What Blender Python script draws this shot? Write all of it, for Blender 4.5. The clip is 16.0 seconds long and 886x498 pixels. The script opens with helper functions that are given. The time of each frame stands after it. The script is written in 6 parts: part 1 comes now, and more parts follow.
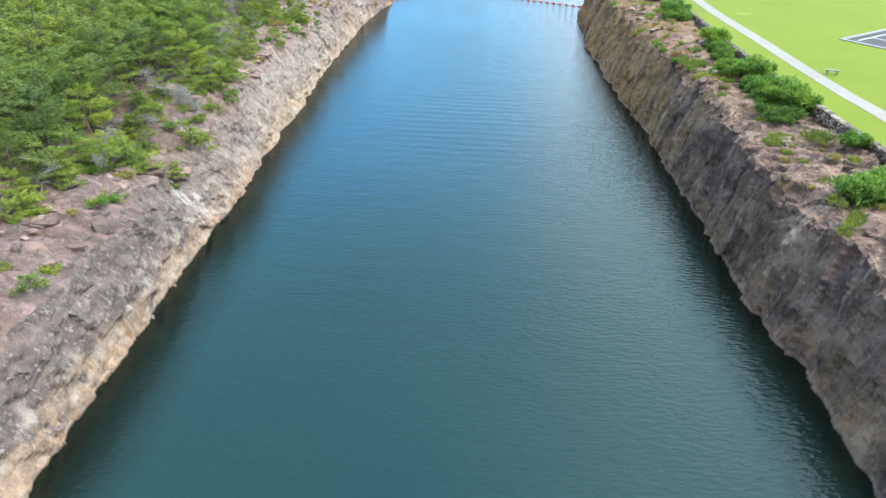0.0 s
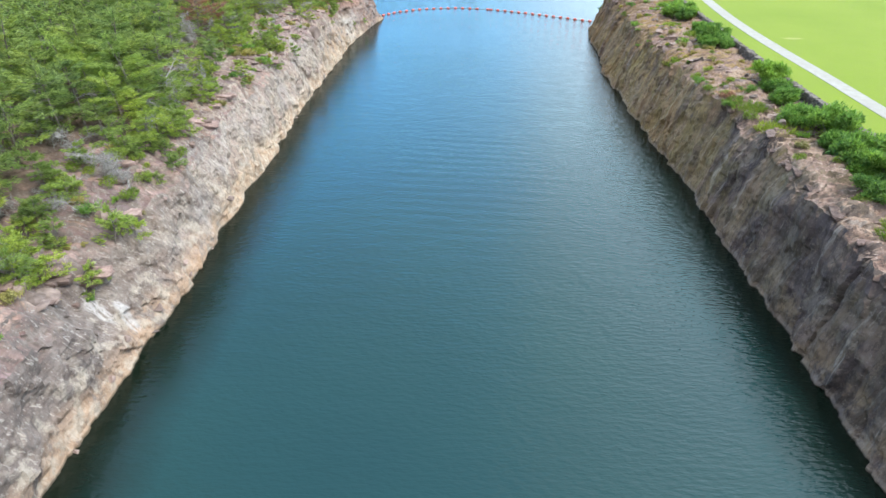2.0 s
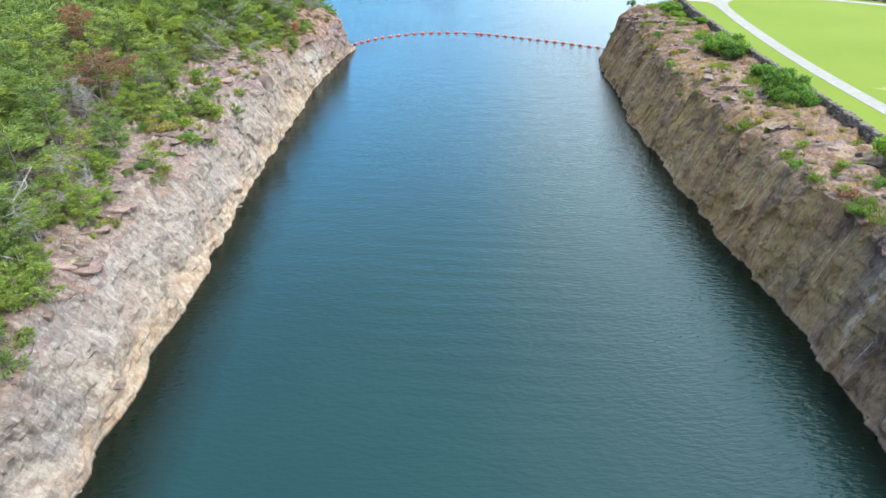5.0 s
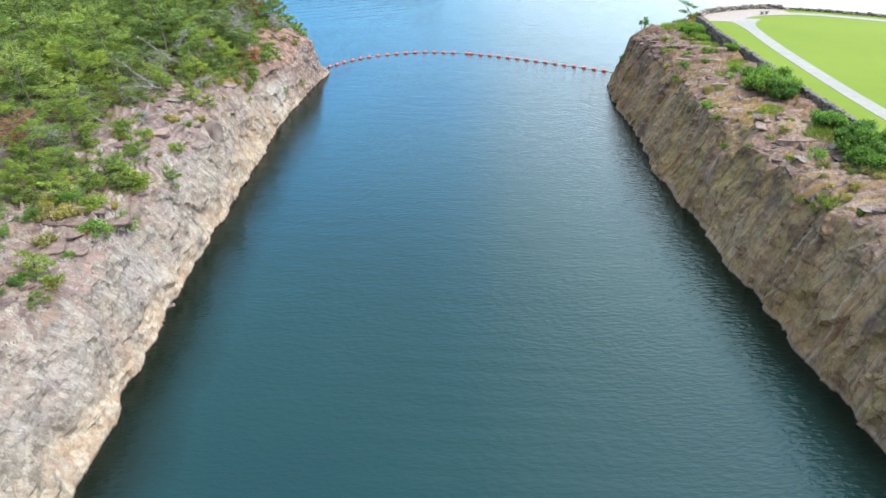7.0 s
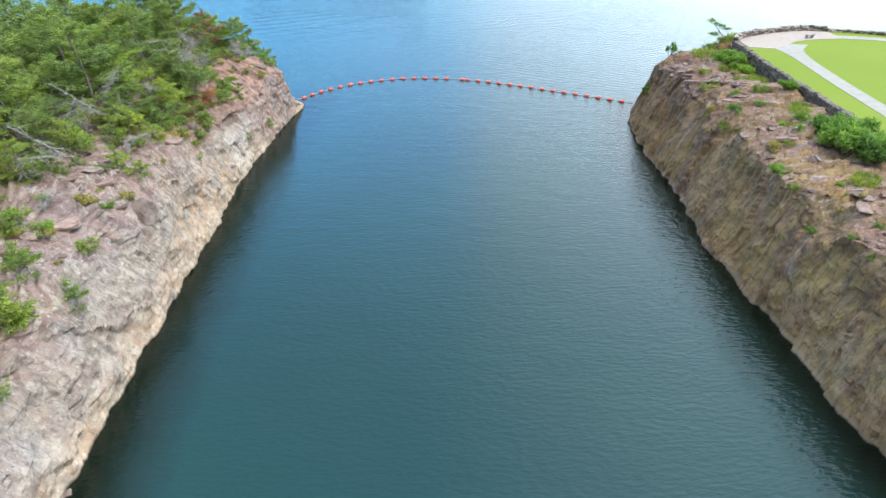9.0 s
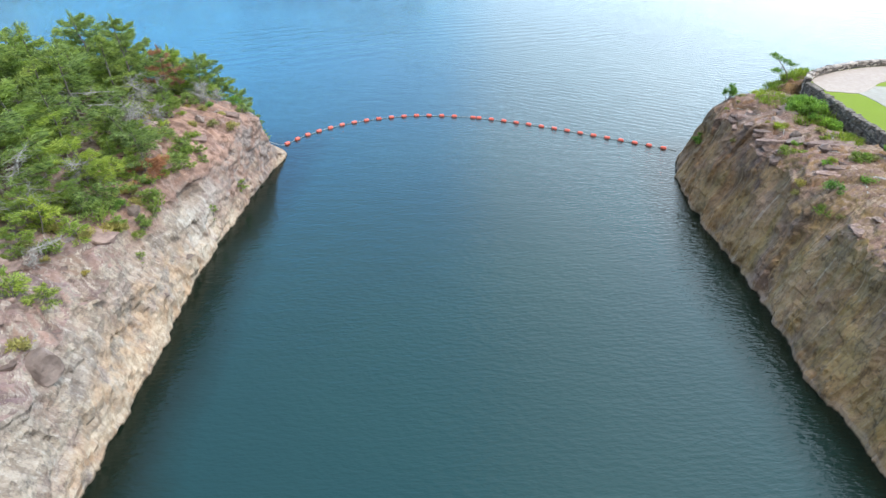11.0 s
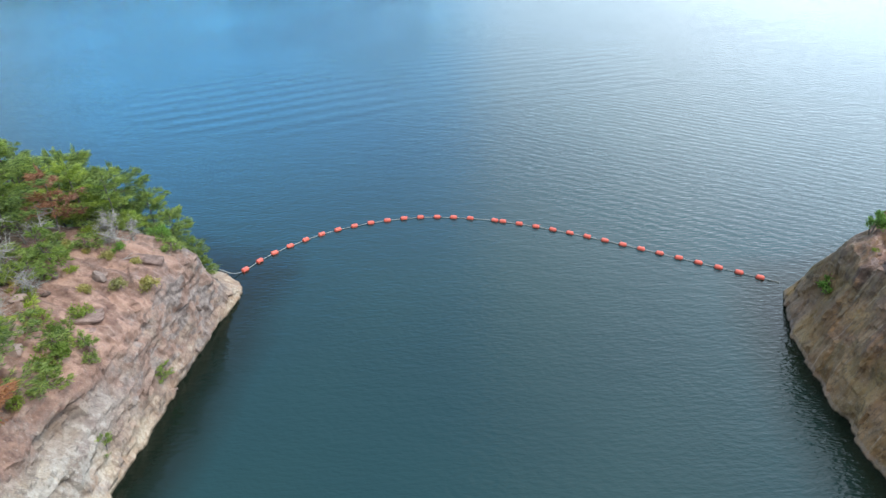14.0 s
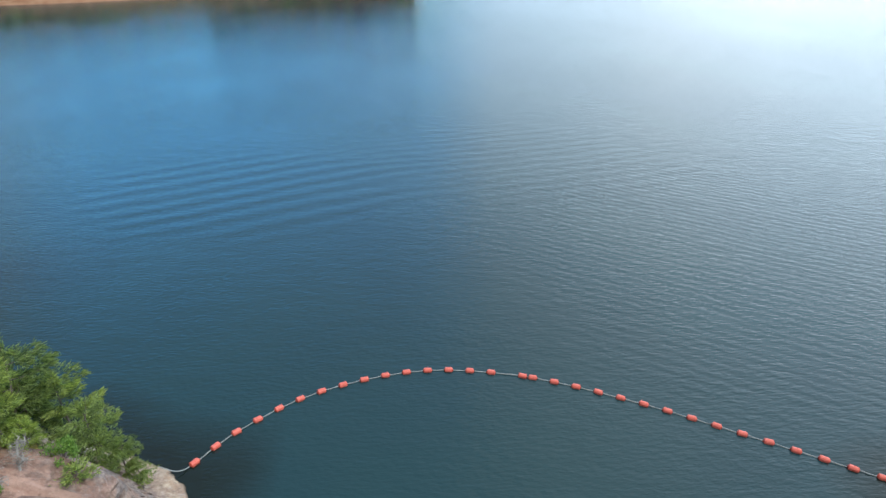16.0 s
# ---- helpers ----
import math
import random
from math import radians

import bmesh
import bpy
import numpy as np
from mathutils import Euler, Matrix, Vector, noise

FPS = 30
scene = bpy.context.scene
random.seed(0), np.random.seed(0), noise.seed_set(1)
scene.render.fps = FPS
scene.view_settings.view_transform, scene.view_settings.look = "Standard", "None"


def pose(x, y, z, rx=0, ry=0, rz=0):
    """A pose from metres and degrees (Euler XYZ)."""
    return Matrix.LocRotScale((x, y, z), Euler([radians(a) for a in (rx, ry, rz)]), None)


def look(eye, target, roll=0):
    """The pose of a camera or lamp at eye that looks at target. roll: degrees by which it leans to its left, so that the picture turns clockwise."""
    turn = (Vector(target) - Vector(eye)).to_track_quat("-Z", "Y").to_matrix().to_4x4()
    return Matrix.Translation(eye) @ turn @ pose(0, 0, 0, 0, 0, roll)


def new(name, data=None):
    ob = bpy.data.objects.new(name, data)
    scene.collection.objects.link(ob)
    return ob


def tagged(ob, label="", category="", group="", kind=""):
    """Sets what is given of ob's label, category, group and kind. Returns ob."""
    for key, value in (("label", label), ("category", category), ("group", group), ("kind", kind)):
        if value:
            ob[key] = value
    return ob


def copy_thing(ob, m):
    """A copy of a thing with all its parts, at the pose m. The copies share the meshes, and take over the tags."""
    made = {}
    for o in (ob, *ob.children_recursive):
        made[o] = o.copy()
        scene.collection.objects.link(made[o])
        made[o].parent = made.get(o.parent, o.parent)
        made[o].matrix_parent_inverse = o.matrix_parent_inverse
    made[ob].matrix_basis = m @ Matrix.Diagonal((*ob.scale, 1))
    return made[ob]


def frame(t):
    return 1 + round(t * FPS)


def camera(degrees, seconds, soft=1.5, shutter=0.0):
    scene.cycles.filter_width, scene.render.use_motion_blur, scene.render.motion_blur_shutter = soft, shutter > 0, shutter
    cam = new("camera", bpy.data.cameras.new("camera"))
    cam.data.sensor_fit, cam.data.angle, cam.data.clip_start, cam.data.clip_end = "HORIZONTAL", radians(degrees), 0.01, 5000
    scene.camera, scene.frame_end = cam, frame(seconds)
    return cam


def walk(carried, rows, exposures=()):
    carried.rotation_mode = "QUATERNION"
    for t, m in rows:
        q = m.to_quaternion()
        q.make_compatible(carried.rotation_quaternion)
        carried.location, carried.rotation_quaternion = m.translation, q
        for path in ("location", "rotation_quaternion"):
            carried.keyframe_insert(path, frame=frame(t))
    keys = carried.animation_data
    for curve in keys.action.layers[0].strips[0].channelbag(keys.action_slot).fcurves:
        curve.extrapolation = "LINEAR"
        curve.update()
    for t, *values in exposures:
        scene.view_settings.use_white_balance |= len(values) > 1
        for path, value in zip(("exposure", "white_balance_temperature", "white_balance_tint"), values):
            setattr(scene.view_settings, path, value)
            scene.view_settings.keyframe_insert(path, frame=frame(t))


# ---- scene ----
cam = camera(72.2, 16.0)
PATH = [
    (0, (0.715, -1.731, 25.125), (0.602, -0.048, 24.05), 0.2),
    (0.5, (0.301, 1.753, 25.1), (0.19, 3.436, 24.026), 0.2),
    (1, (-0.146, 5.24, 25.058), (-0.251, 6.924, 23.984), 0.3),
    (1.5, (-0.505, 8.75, 25.004), (-0.605, 10.435, 23.931), 0.2),
    (2, (-0.852, 12.227, 24.998), (-0.947, 13.913, 23.926), 0.1),
    (2.5, (-1.078, 15.572, 25.018), (-1.168, 17.259, 23.947), -0.0),
    (3, (-1.383, 19.037, 24.995), (-1.467, 20.725, 23.924), -0.1),
    (3.5, (-1.779, 22.5, 24.982), (-1.852, 24.188, 23.912), -0.1),
    (4, (-2.288, 25.923, 25.055), (-2.348, 27.612, 23.985), -0.3),
    (6.5, (-3.562, 42.911, 24.947), (-3.566, 44.601, 23.877), -0.3),
    (7, (-3.785, 46.458, 24.931), (-3.772, 48.147, 23.86), -0.2),
    (7.5, (-4.013, 49.948, 24.937), (-3.983, 51.636, 23.865), -0.2),
    (8, (-4.291, 53.486, 24.936), (-4.243, 55.174, 23.863), -0.1),
    (8.5, (-4.53, 56.995, 24.949), (-4.473, 58.68, 23.874), -0.0),
    (9, (-4.696, 60.515, 24.942), (-4.638, 62.201, 23.868), -0.1),
    (11.5, (-5.339, 78.184, 25.681), (-5.276, 79.863, 24.597), -0.2),
    (12, (-5.379, 81.674, 25.814), (-5.317, 83.354, 24.731), -0.3),
    (12.5, (-5.379, 85.206, 25.948), (-5.319, 86.889, 24.869), -0.3),
    (13, (-5.34, 88.74, 26.13), (-5.281, 90.425, 25.053), -0.4),
    (13.5, (-5.269, 92.229, 26.341), (-5.216, 93.916, 25.269), -0.5),
    (14, (-5.341, 95.755, 26.622), (-5.286, 97.444, 25.554), -0.5),
    (14.5, (-5.618, 99.332, 26.92), (-5.556, 101.024, 25.856), -0.3),
    (15, (-5.988, 102.798, 27.19), (-5.913, 104.503, 26.148), 0.0),
    (15.5, (-6.387, 106.266, 27.461), (-6.298, 107.998, 26.463), 0.3),
    (16, (-6.79, 109.652, 27.678), (-6.685, 111.412, 26.733), 0.6),
]
walk(cam, [(t, look(eye, target, roll)) for t, eye, target, roll in PATH], [(0.0, 0.24), (4.0, 0.24), (8.0, 0.15), (12.0, 0.05), (14.0, -0.15), (15.0, -0.37), (16.0, -0.52)])

# ---- world, sun ----
SUN_AZ, SUN_EL = 114.0, 60.0          # degrees from +y towards +x, and above the horizon
world = bpy.data.worlds.new("sky")
scene.world = world
world.use_nodes = True
wt = world.node_tree
wt.nodes.clear()


def wnode(kind, **inputs):
    n = wt.nodes.new(kind)
    for k, v in inputs.items():
        n.inputs[k.replace("_", " ")].default_value = v
    return n


def wmath(op, a, b=None, clamp=False):
    n = wt.nodes.new("ShaderNodeMath")
    n.operation, n.use_clamp = op, clamp
    for i, v in enumerate((a, b)):
        if v is None:
            continue
        if isinstance(v, (int, float)):
            n.inputs[i].default_value = v
        else:
            wt.links.new(v, n.inputs[i])
    return n.outputs[0]


sky = wt.nodes.new("ShaderNodeTexSky")
sky.sky_type, sky.sun_disc = "NISHITA", False
sky.sun_elevation, sky.sun_rotation = radians(SUN_EL), radians(SUN_AZ)
sky.air_density, sky.dust_density, sky.ozone_density = 1.0, 0.2, 5.0
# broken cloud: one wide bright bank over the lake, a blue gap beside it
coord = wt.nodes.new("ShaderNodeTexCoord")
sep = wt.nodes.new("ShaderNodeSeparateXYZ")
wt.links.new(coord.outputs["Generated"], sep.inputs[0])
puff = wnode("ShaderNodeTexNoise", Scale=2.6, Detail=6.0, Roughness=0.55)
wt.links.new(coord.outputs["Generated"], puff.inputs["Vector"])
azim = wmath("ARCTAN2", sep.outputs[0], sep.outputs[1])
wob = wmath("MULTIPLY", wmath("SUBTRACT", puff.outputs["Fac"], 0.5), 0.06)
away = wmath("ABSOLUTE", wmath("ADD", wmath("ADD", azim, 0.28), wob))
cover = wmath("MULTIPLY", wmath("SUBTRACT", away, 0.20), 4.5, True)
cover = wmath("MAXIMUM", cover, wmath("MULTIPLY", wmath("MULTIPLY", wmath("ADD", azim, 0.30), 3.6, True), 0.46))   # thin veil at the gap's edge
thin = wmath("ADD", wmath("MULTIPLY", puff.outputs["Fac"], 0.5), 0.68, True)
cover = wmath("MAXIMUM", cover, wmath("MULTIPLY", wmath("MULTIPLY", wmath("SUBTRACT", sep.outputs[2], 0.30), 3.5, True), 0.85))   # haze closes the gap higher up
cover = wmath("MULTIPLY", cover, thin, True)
bg_sky = wnode("ShaderNodeBackground", Strength=0.8)
wt.links.new(wmath("MULTIPLY", wmath("ADD", wmath("MULTIPLY", sep.outputs[2], 2.3), 0.12, True), 0.80), bg_sky.inputs["Strength"])   # deeper blue low over the far hills
clear = wt.nodes.new("ShaderNodeMix")      # deep clear blue
clear.data_type, clear.blend_type = "RGBA", "MULTIPLY"
clear.inputs[0].default_value, clear.inputs[7].default_value = 1.0, (0.62, 1.11, 1.26, 1)
wt.links.new(sky.outputs[0], clear.inputs[6])
wt.links.new(clear.outputs[2], bg_sky.inputs["Color"])
bg_cloud = wnode("ShaderNodeBackground", Strength=1.0)
# bluish haze low over the lake, whiter cloud overhead and behind
ahead = wmath("MULTIPLY", wmath("SUBTRACT", 1.0, sep.outputs[2]), wmath("MULTIPLY", wmath("ADD", sep.outputs[1], 0.2), 1.3, True), True)
tint = wt.nodes.new("ShaderNodeMix")
tint.data_type = "RGBA"
ahead = wmath("MULTIPLY", ahead, wmath("SUBTRACT", 1.0, wmath("MULTIPLY", wmath("MULTIPLY", azim, 2.6, True), 0.6)), True)
tint.inputs[6].default_value, tint.inputs[7].default_value = (0.87, 0.97, 1.04, 1), (0.62, 0.92, 1.21, 1)
wt.links.new(ahead, tint.inputs[0])
wt.links.new(tint.outputs[2], bg_cloud.inputs["Color"])
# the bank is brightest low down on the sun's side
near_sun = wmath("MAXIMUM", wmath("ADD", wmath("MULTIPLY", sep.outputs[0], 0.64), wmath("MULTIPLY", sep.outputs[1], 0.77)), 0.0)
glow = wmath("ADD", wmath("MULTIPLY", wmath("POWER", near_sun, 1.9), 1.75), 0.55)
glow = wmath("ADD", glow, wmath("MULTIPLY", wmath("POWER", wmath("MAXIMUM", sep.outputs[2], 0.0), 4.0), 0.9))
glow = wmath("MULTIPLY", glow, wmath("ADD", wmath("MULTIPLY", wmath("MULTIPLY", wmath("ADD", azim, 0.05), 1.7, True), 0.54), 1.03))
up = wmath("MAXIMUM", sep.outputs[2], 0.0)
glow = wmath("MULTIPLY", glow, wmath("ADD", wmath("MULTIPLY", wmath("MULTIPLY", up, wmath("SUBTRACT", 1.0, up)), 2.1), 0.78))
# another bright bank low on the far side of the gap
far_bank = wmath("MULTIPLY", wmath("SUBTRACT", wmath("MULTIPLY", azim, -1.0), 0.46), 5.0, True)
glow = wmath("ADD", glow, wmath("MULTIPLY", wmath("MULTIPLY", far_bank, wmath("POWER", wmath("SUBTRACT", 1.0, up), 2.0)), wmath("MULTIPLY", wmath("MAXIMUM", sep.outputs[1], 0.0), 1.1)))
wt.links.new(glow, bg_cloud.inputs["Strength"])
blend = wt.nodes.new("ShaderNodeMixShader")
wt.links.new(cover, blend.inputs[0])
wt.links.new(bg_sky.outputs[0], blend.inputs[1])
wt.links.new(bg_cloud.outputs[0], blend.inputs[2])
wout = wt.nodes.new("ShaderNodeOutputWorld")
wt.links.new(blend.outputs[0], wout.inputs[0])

sun_data = bpy.data.lights.new("sun", "SUN")
sun_data.energy, sun_data.angle, sun_data.color = 2.75, radians(11), (1.0, 0.91, 0.79)
sun = new("sun", sun_data)
sd = Vector((math.sin(radians(SUN_AZ)) * math.cos(radians(SUN_EL)), math.cos(radians(SUN_AZ)) * math.cos(radians(SUN_EL)), math.sin(radians(SUN_EL))))
sun.matrix_world = look(sd * 200, (0, 0, 0))


# ---- materials ----
class Mat:
    """A node material with a Principled surface, and short ways to add nodes."""

    def __init__(self, name, rough=0.8, spec=0.3):
        self.m = bpy.data.materials.new(name)
        self.m.use_nodes = True
        self.t = self.m.node_tree
        self.b = self.t.nodes["Principled BSDF"]
        self.b.inputs["Roughness"].default_value = rough
        self.b.inputs["Specular IOR Level"].default_value = spec
        self.co = self.t.nodes.new("ShaderNodeTexCoord").outputs["Object"]
        self.geo = self.t.nodes.new("ShaderNodeNewGeometry")
        self.info = self.t.nodes.new("ShaderNodeObjectInfo")

    def put(self, sock, v):
        if hasattr(v, "is_output"):
            self.t.links.new(v, sock)
        elif isinstance(v, tuple) and len(v) == 3 and sock.type == "RGBA":
            sock.default_value = (*v, 1)
        else:
            sock.default_value = v

    def map(self, scale=(1, 1, 1), rot=(0, 0, 0), loc=(0, 0, 0), vec=None):
        n = self.t.nodes.new("ShaderNodeMapping")
        self.put(n.inputs["Vector"], vec or self.co)
        n.inputs["Scale"].default_value, n.inputs["Location"].default_value = scale, loc
        n.inputs["Rotation"].default_value = [radians(a) for a in rot]
        return n.outputs[0]

    def noise(self, scale, detail=4.0, rough=0.55, vec=None, distort=0.0):
        n = self.t.nodes.new("ShaderNodeTexNoise")
        self.put(n.inputs["Vector"], vec or self.co)
        for k, v in (("Scale", scale), ("Detail", detail), ("Roughness", rough), ("Distortion", distort)):
            n.inputs[k].default_value = v
        return n.outputs["Fac"]

    def cells(self, scale, feature="F1", vec=None, out="Distance"):
        n = self.t.nodes.new("ShaderNodeTexVoronoi")
        n.feature = feature
        self.put(n.inputs["Vector"], vec or self.co)
        n.inputs["Scale"].default_value = scale
        return n.outputs[out]

    def ramp(self, fac, *stops):
        n = self.t.nodes.new("ShaderNodeValToRGB")
        self.put(n.inputs[0], fac)
        e = n.color_ramp.elements
        while len(e) < len(stops):
            e.new(0.5)
        for el, (p, c) in zip(e, stops):
            el.position = p
            el.color = (*c, 1) if isinstance(c, tuple) else (c, c, c, 1)
        return n.outputs[0]

    def mix(self, fac, a, b, how="MIX"):
        n = self.t.nodes.new("ShaderNodeMix")
        n.data_type, n.blend_type = "RGBA", how
        self.put(n.inputs[0], fac)
        self.put(n.inputs[6], a)
        self.put(n.inputs[7], b)
        return n.outputs[2]

    def math(self, op, a, b=0.0, clamp=False):
        n = self.t.nodes.new("ShaderNodeMath")
        n.operation, n.use_clamp = op, clamp
        self.put(n.inputs[0], a)
        self.put(n.inputs[1], b)
        return n.outputs[0]

    def warp(self, vec, scale, amount):
        """vec, shifted about by a soft noise."""
        n = self.t.nodes.new("ShaderNodeTexNoise")
        self.put(n.inputs["Vector"], vec)
        n.inputs["Scale"].default_value, n.inputs["Detail"].default_value = scale, 3.0
        a = self.t.nodes.new("ShaderNodeVectorMath")
        a.operation = "MULTIPLY_ADD"
        self.put(a.inputs[0], n.outputs["Color"])
        a.inputs[1].default_value = (amount, amount, amount)
        self.put(a.inputs[2], vec)
        return a.outputs[0]

    def axis(self, i, vec=None):
        n = self.t.nodes.new("ShaderNodeSeparateXYZ")
        self.put(n.inputs[0], vec or self.co)
        return n.outputs[i]

    def band(self, v, lo, hi, soft):
        """1 between lo and hi, falling off over soft on both sides."""
        up = self.math("DIVIDE", self.math("SUBTRACT", v, lo - soft), soft, True)
        down = self.math("DIVIDE", self.math("SUBTRACT", hi + soft, v), soft, True)
        return self.math("MULTIPLY", up, down, True)

    def blob(self, centre, radii, wobble=0.6, scale=0.5):
        """A stain round a place, with an uneven edge."""
        n = self.t.nodes.new("ShaderNodeVectorMath")
        n.operation = "LENGTH"
        self.put(n.inputs[0], self.map([1 / r for r in radii], loc=[-c / r for c, r in zip(centre, radii)]))
        r = self.math("ADD", n.outputs["Value"], self.math("MULTIPLY", self.math("SUBTRACT", self.noise(scale, 5), 0.5), wobble * 2))
        return self.math("MULTIPLY", self.math("SUBTRACT", 1.05, r), 3.0, True)

    def colour(self, c):
        self.put(self.b.inputs["Base Color"], c)

    def bump(self, height, strength=0.5, dist=0.1):
        n = self.t.nodes.new("ShaderNodeBump")
        n.inputs["Strength"].default_value, n.inputs["Distance"].default_value = strength, dist
        self.put(n.inputs["Height"], height)
        if self.b.inputs["Normal"].links:
            self.t.links.new(self.b.inputs["Normal"].links[0].from_socket, n.inputs["Normal"])
        self.t.links.new(n.outputs[0], self.b.inputs["Normal"])


def facets(k, vec, scale):
    """Planes of broken rock: every cell leans its own way."""
    n = k.t.nodes.new("ShaderNodeTexVoronoi")
    k.put(n.inputs["Vector"], vec)
    n.inputs["Scale"].default_value = scale
    ops = []
    for op in ("SUBTRACT", "SUBTRACT", "DOT_PRODUCT"):
        v = k.t.nodes.new("ShaderNodeVectorMath")
        v.operation = op
        ops.append(v)
    k.put(ops[0].inputs[0], n.outputs["Color"])
    ops[0].inputs[1].default_value = (0.5, 0.5, 0.5)
    k.put(ops[1].inputs[0], vec)
    k.put(ops[1].inputs[1], n.outputs["Position"])
    k.put(ops[2].inputs[0], ops[0].outputs[0])
    k.put(ops[2].inputs[1], ops[1].outputs[0])
    return ops[2].outputs["Value"]


def rock_bumps(k, much=1.0):
    """Broken rock: leaning fracture planes in three sizes, and grain."""
    w = k.warp(k.map((1, 0.8, 1.1), (20, 10, 25)), 0.7, 0.35)
    k.bump(facets(k, w, 0.65), 1.0, 0.8 * much)
    k.bump(facets(k, k.warp(k.map((1, 0.7, 1.5), (35, 15, 10)), 1.5, 0.2), 1.9), 1.0, 0.75 * much)
    k.bump(facets(k, k.map((1, 1.3, 0.8), (10, 40, 20)), 5.0), 1.0, 0.9 * much)
    k.bump(k.noise(12.0, 5, 0.7), 0.7, 0.05)


def slabs(k, vec, scale, lo, hi, line=0.06):
    """Tone from slab to slab, and the dark hairline joints between them."""
    tone = k.ramp(k.axis(0, k.cells(scale, "F1", vec, "Color")), (0.0, lo), (0.5, tuple((a + b) / 2 for a, b in zip(lo, hi))), (1.0, hi))
    joint = k.ramp(k.cells(scale, "DISTANCE_TO_EDGE", vec), (0.0, 1.0), (line, 0.0))
    joint = k.math("MULTIPLY", joint, k.ramp(k.noise(0.7, 4), (0.45, 0.0), (0.52, 0.9)))
    return tone, joint


def ledge_mask(k, lo, hi):
    """How level the rock lies: bare tops against the faces."""
    up = k.axis(2, k.geo.outputs["True Normal"])
    up = k.math("ADD", up, k.math("MULTIPLY", k.math("SUBTRACT", k.noise(1.6, 4), 0.5), 0.7))
    return k.math("DIVIDE", k.math("SUBTRACT", up, lo), hi - lo, True)


def shaded_partings(k):
    """Dark partings at the foot of each rock bed, with the steps' shade painted in."""
    a, b = k.t.nodes.new("ShaderNodeAttribute"), k.t.nodes.new("ShaderNodeAttribute")
    a.attribute_name, b.attribute_name = "bed", "bed_fine"
    wide = k.ramp(a.outputs["Fac"], (0.0, 0.8), (0.10, 0.45), (0.2, 0.0))
    thin = k.ramp(b.outputs["Fac"], (0.0, 0.55), (0.2, 0.0))
    n = k.noise(0.5, 4, 0.6)
    return k.math("MULTIPLY", k.math("MAXIMUM", wide, thin), k.ramp(n, (0.35, 0.2), (0.6, 1.0)), True)


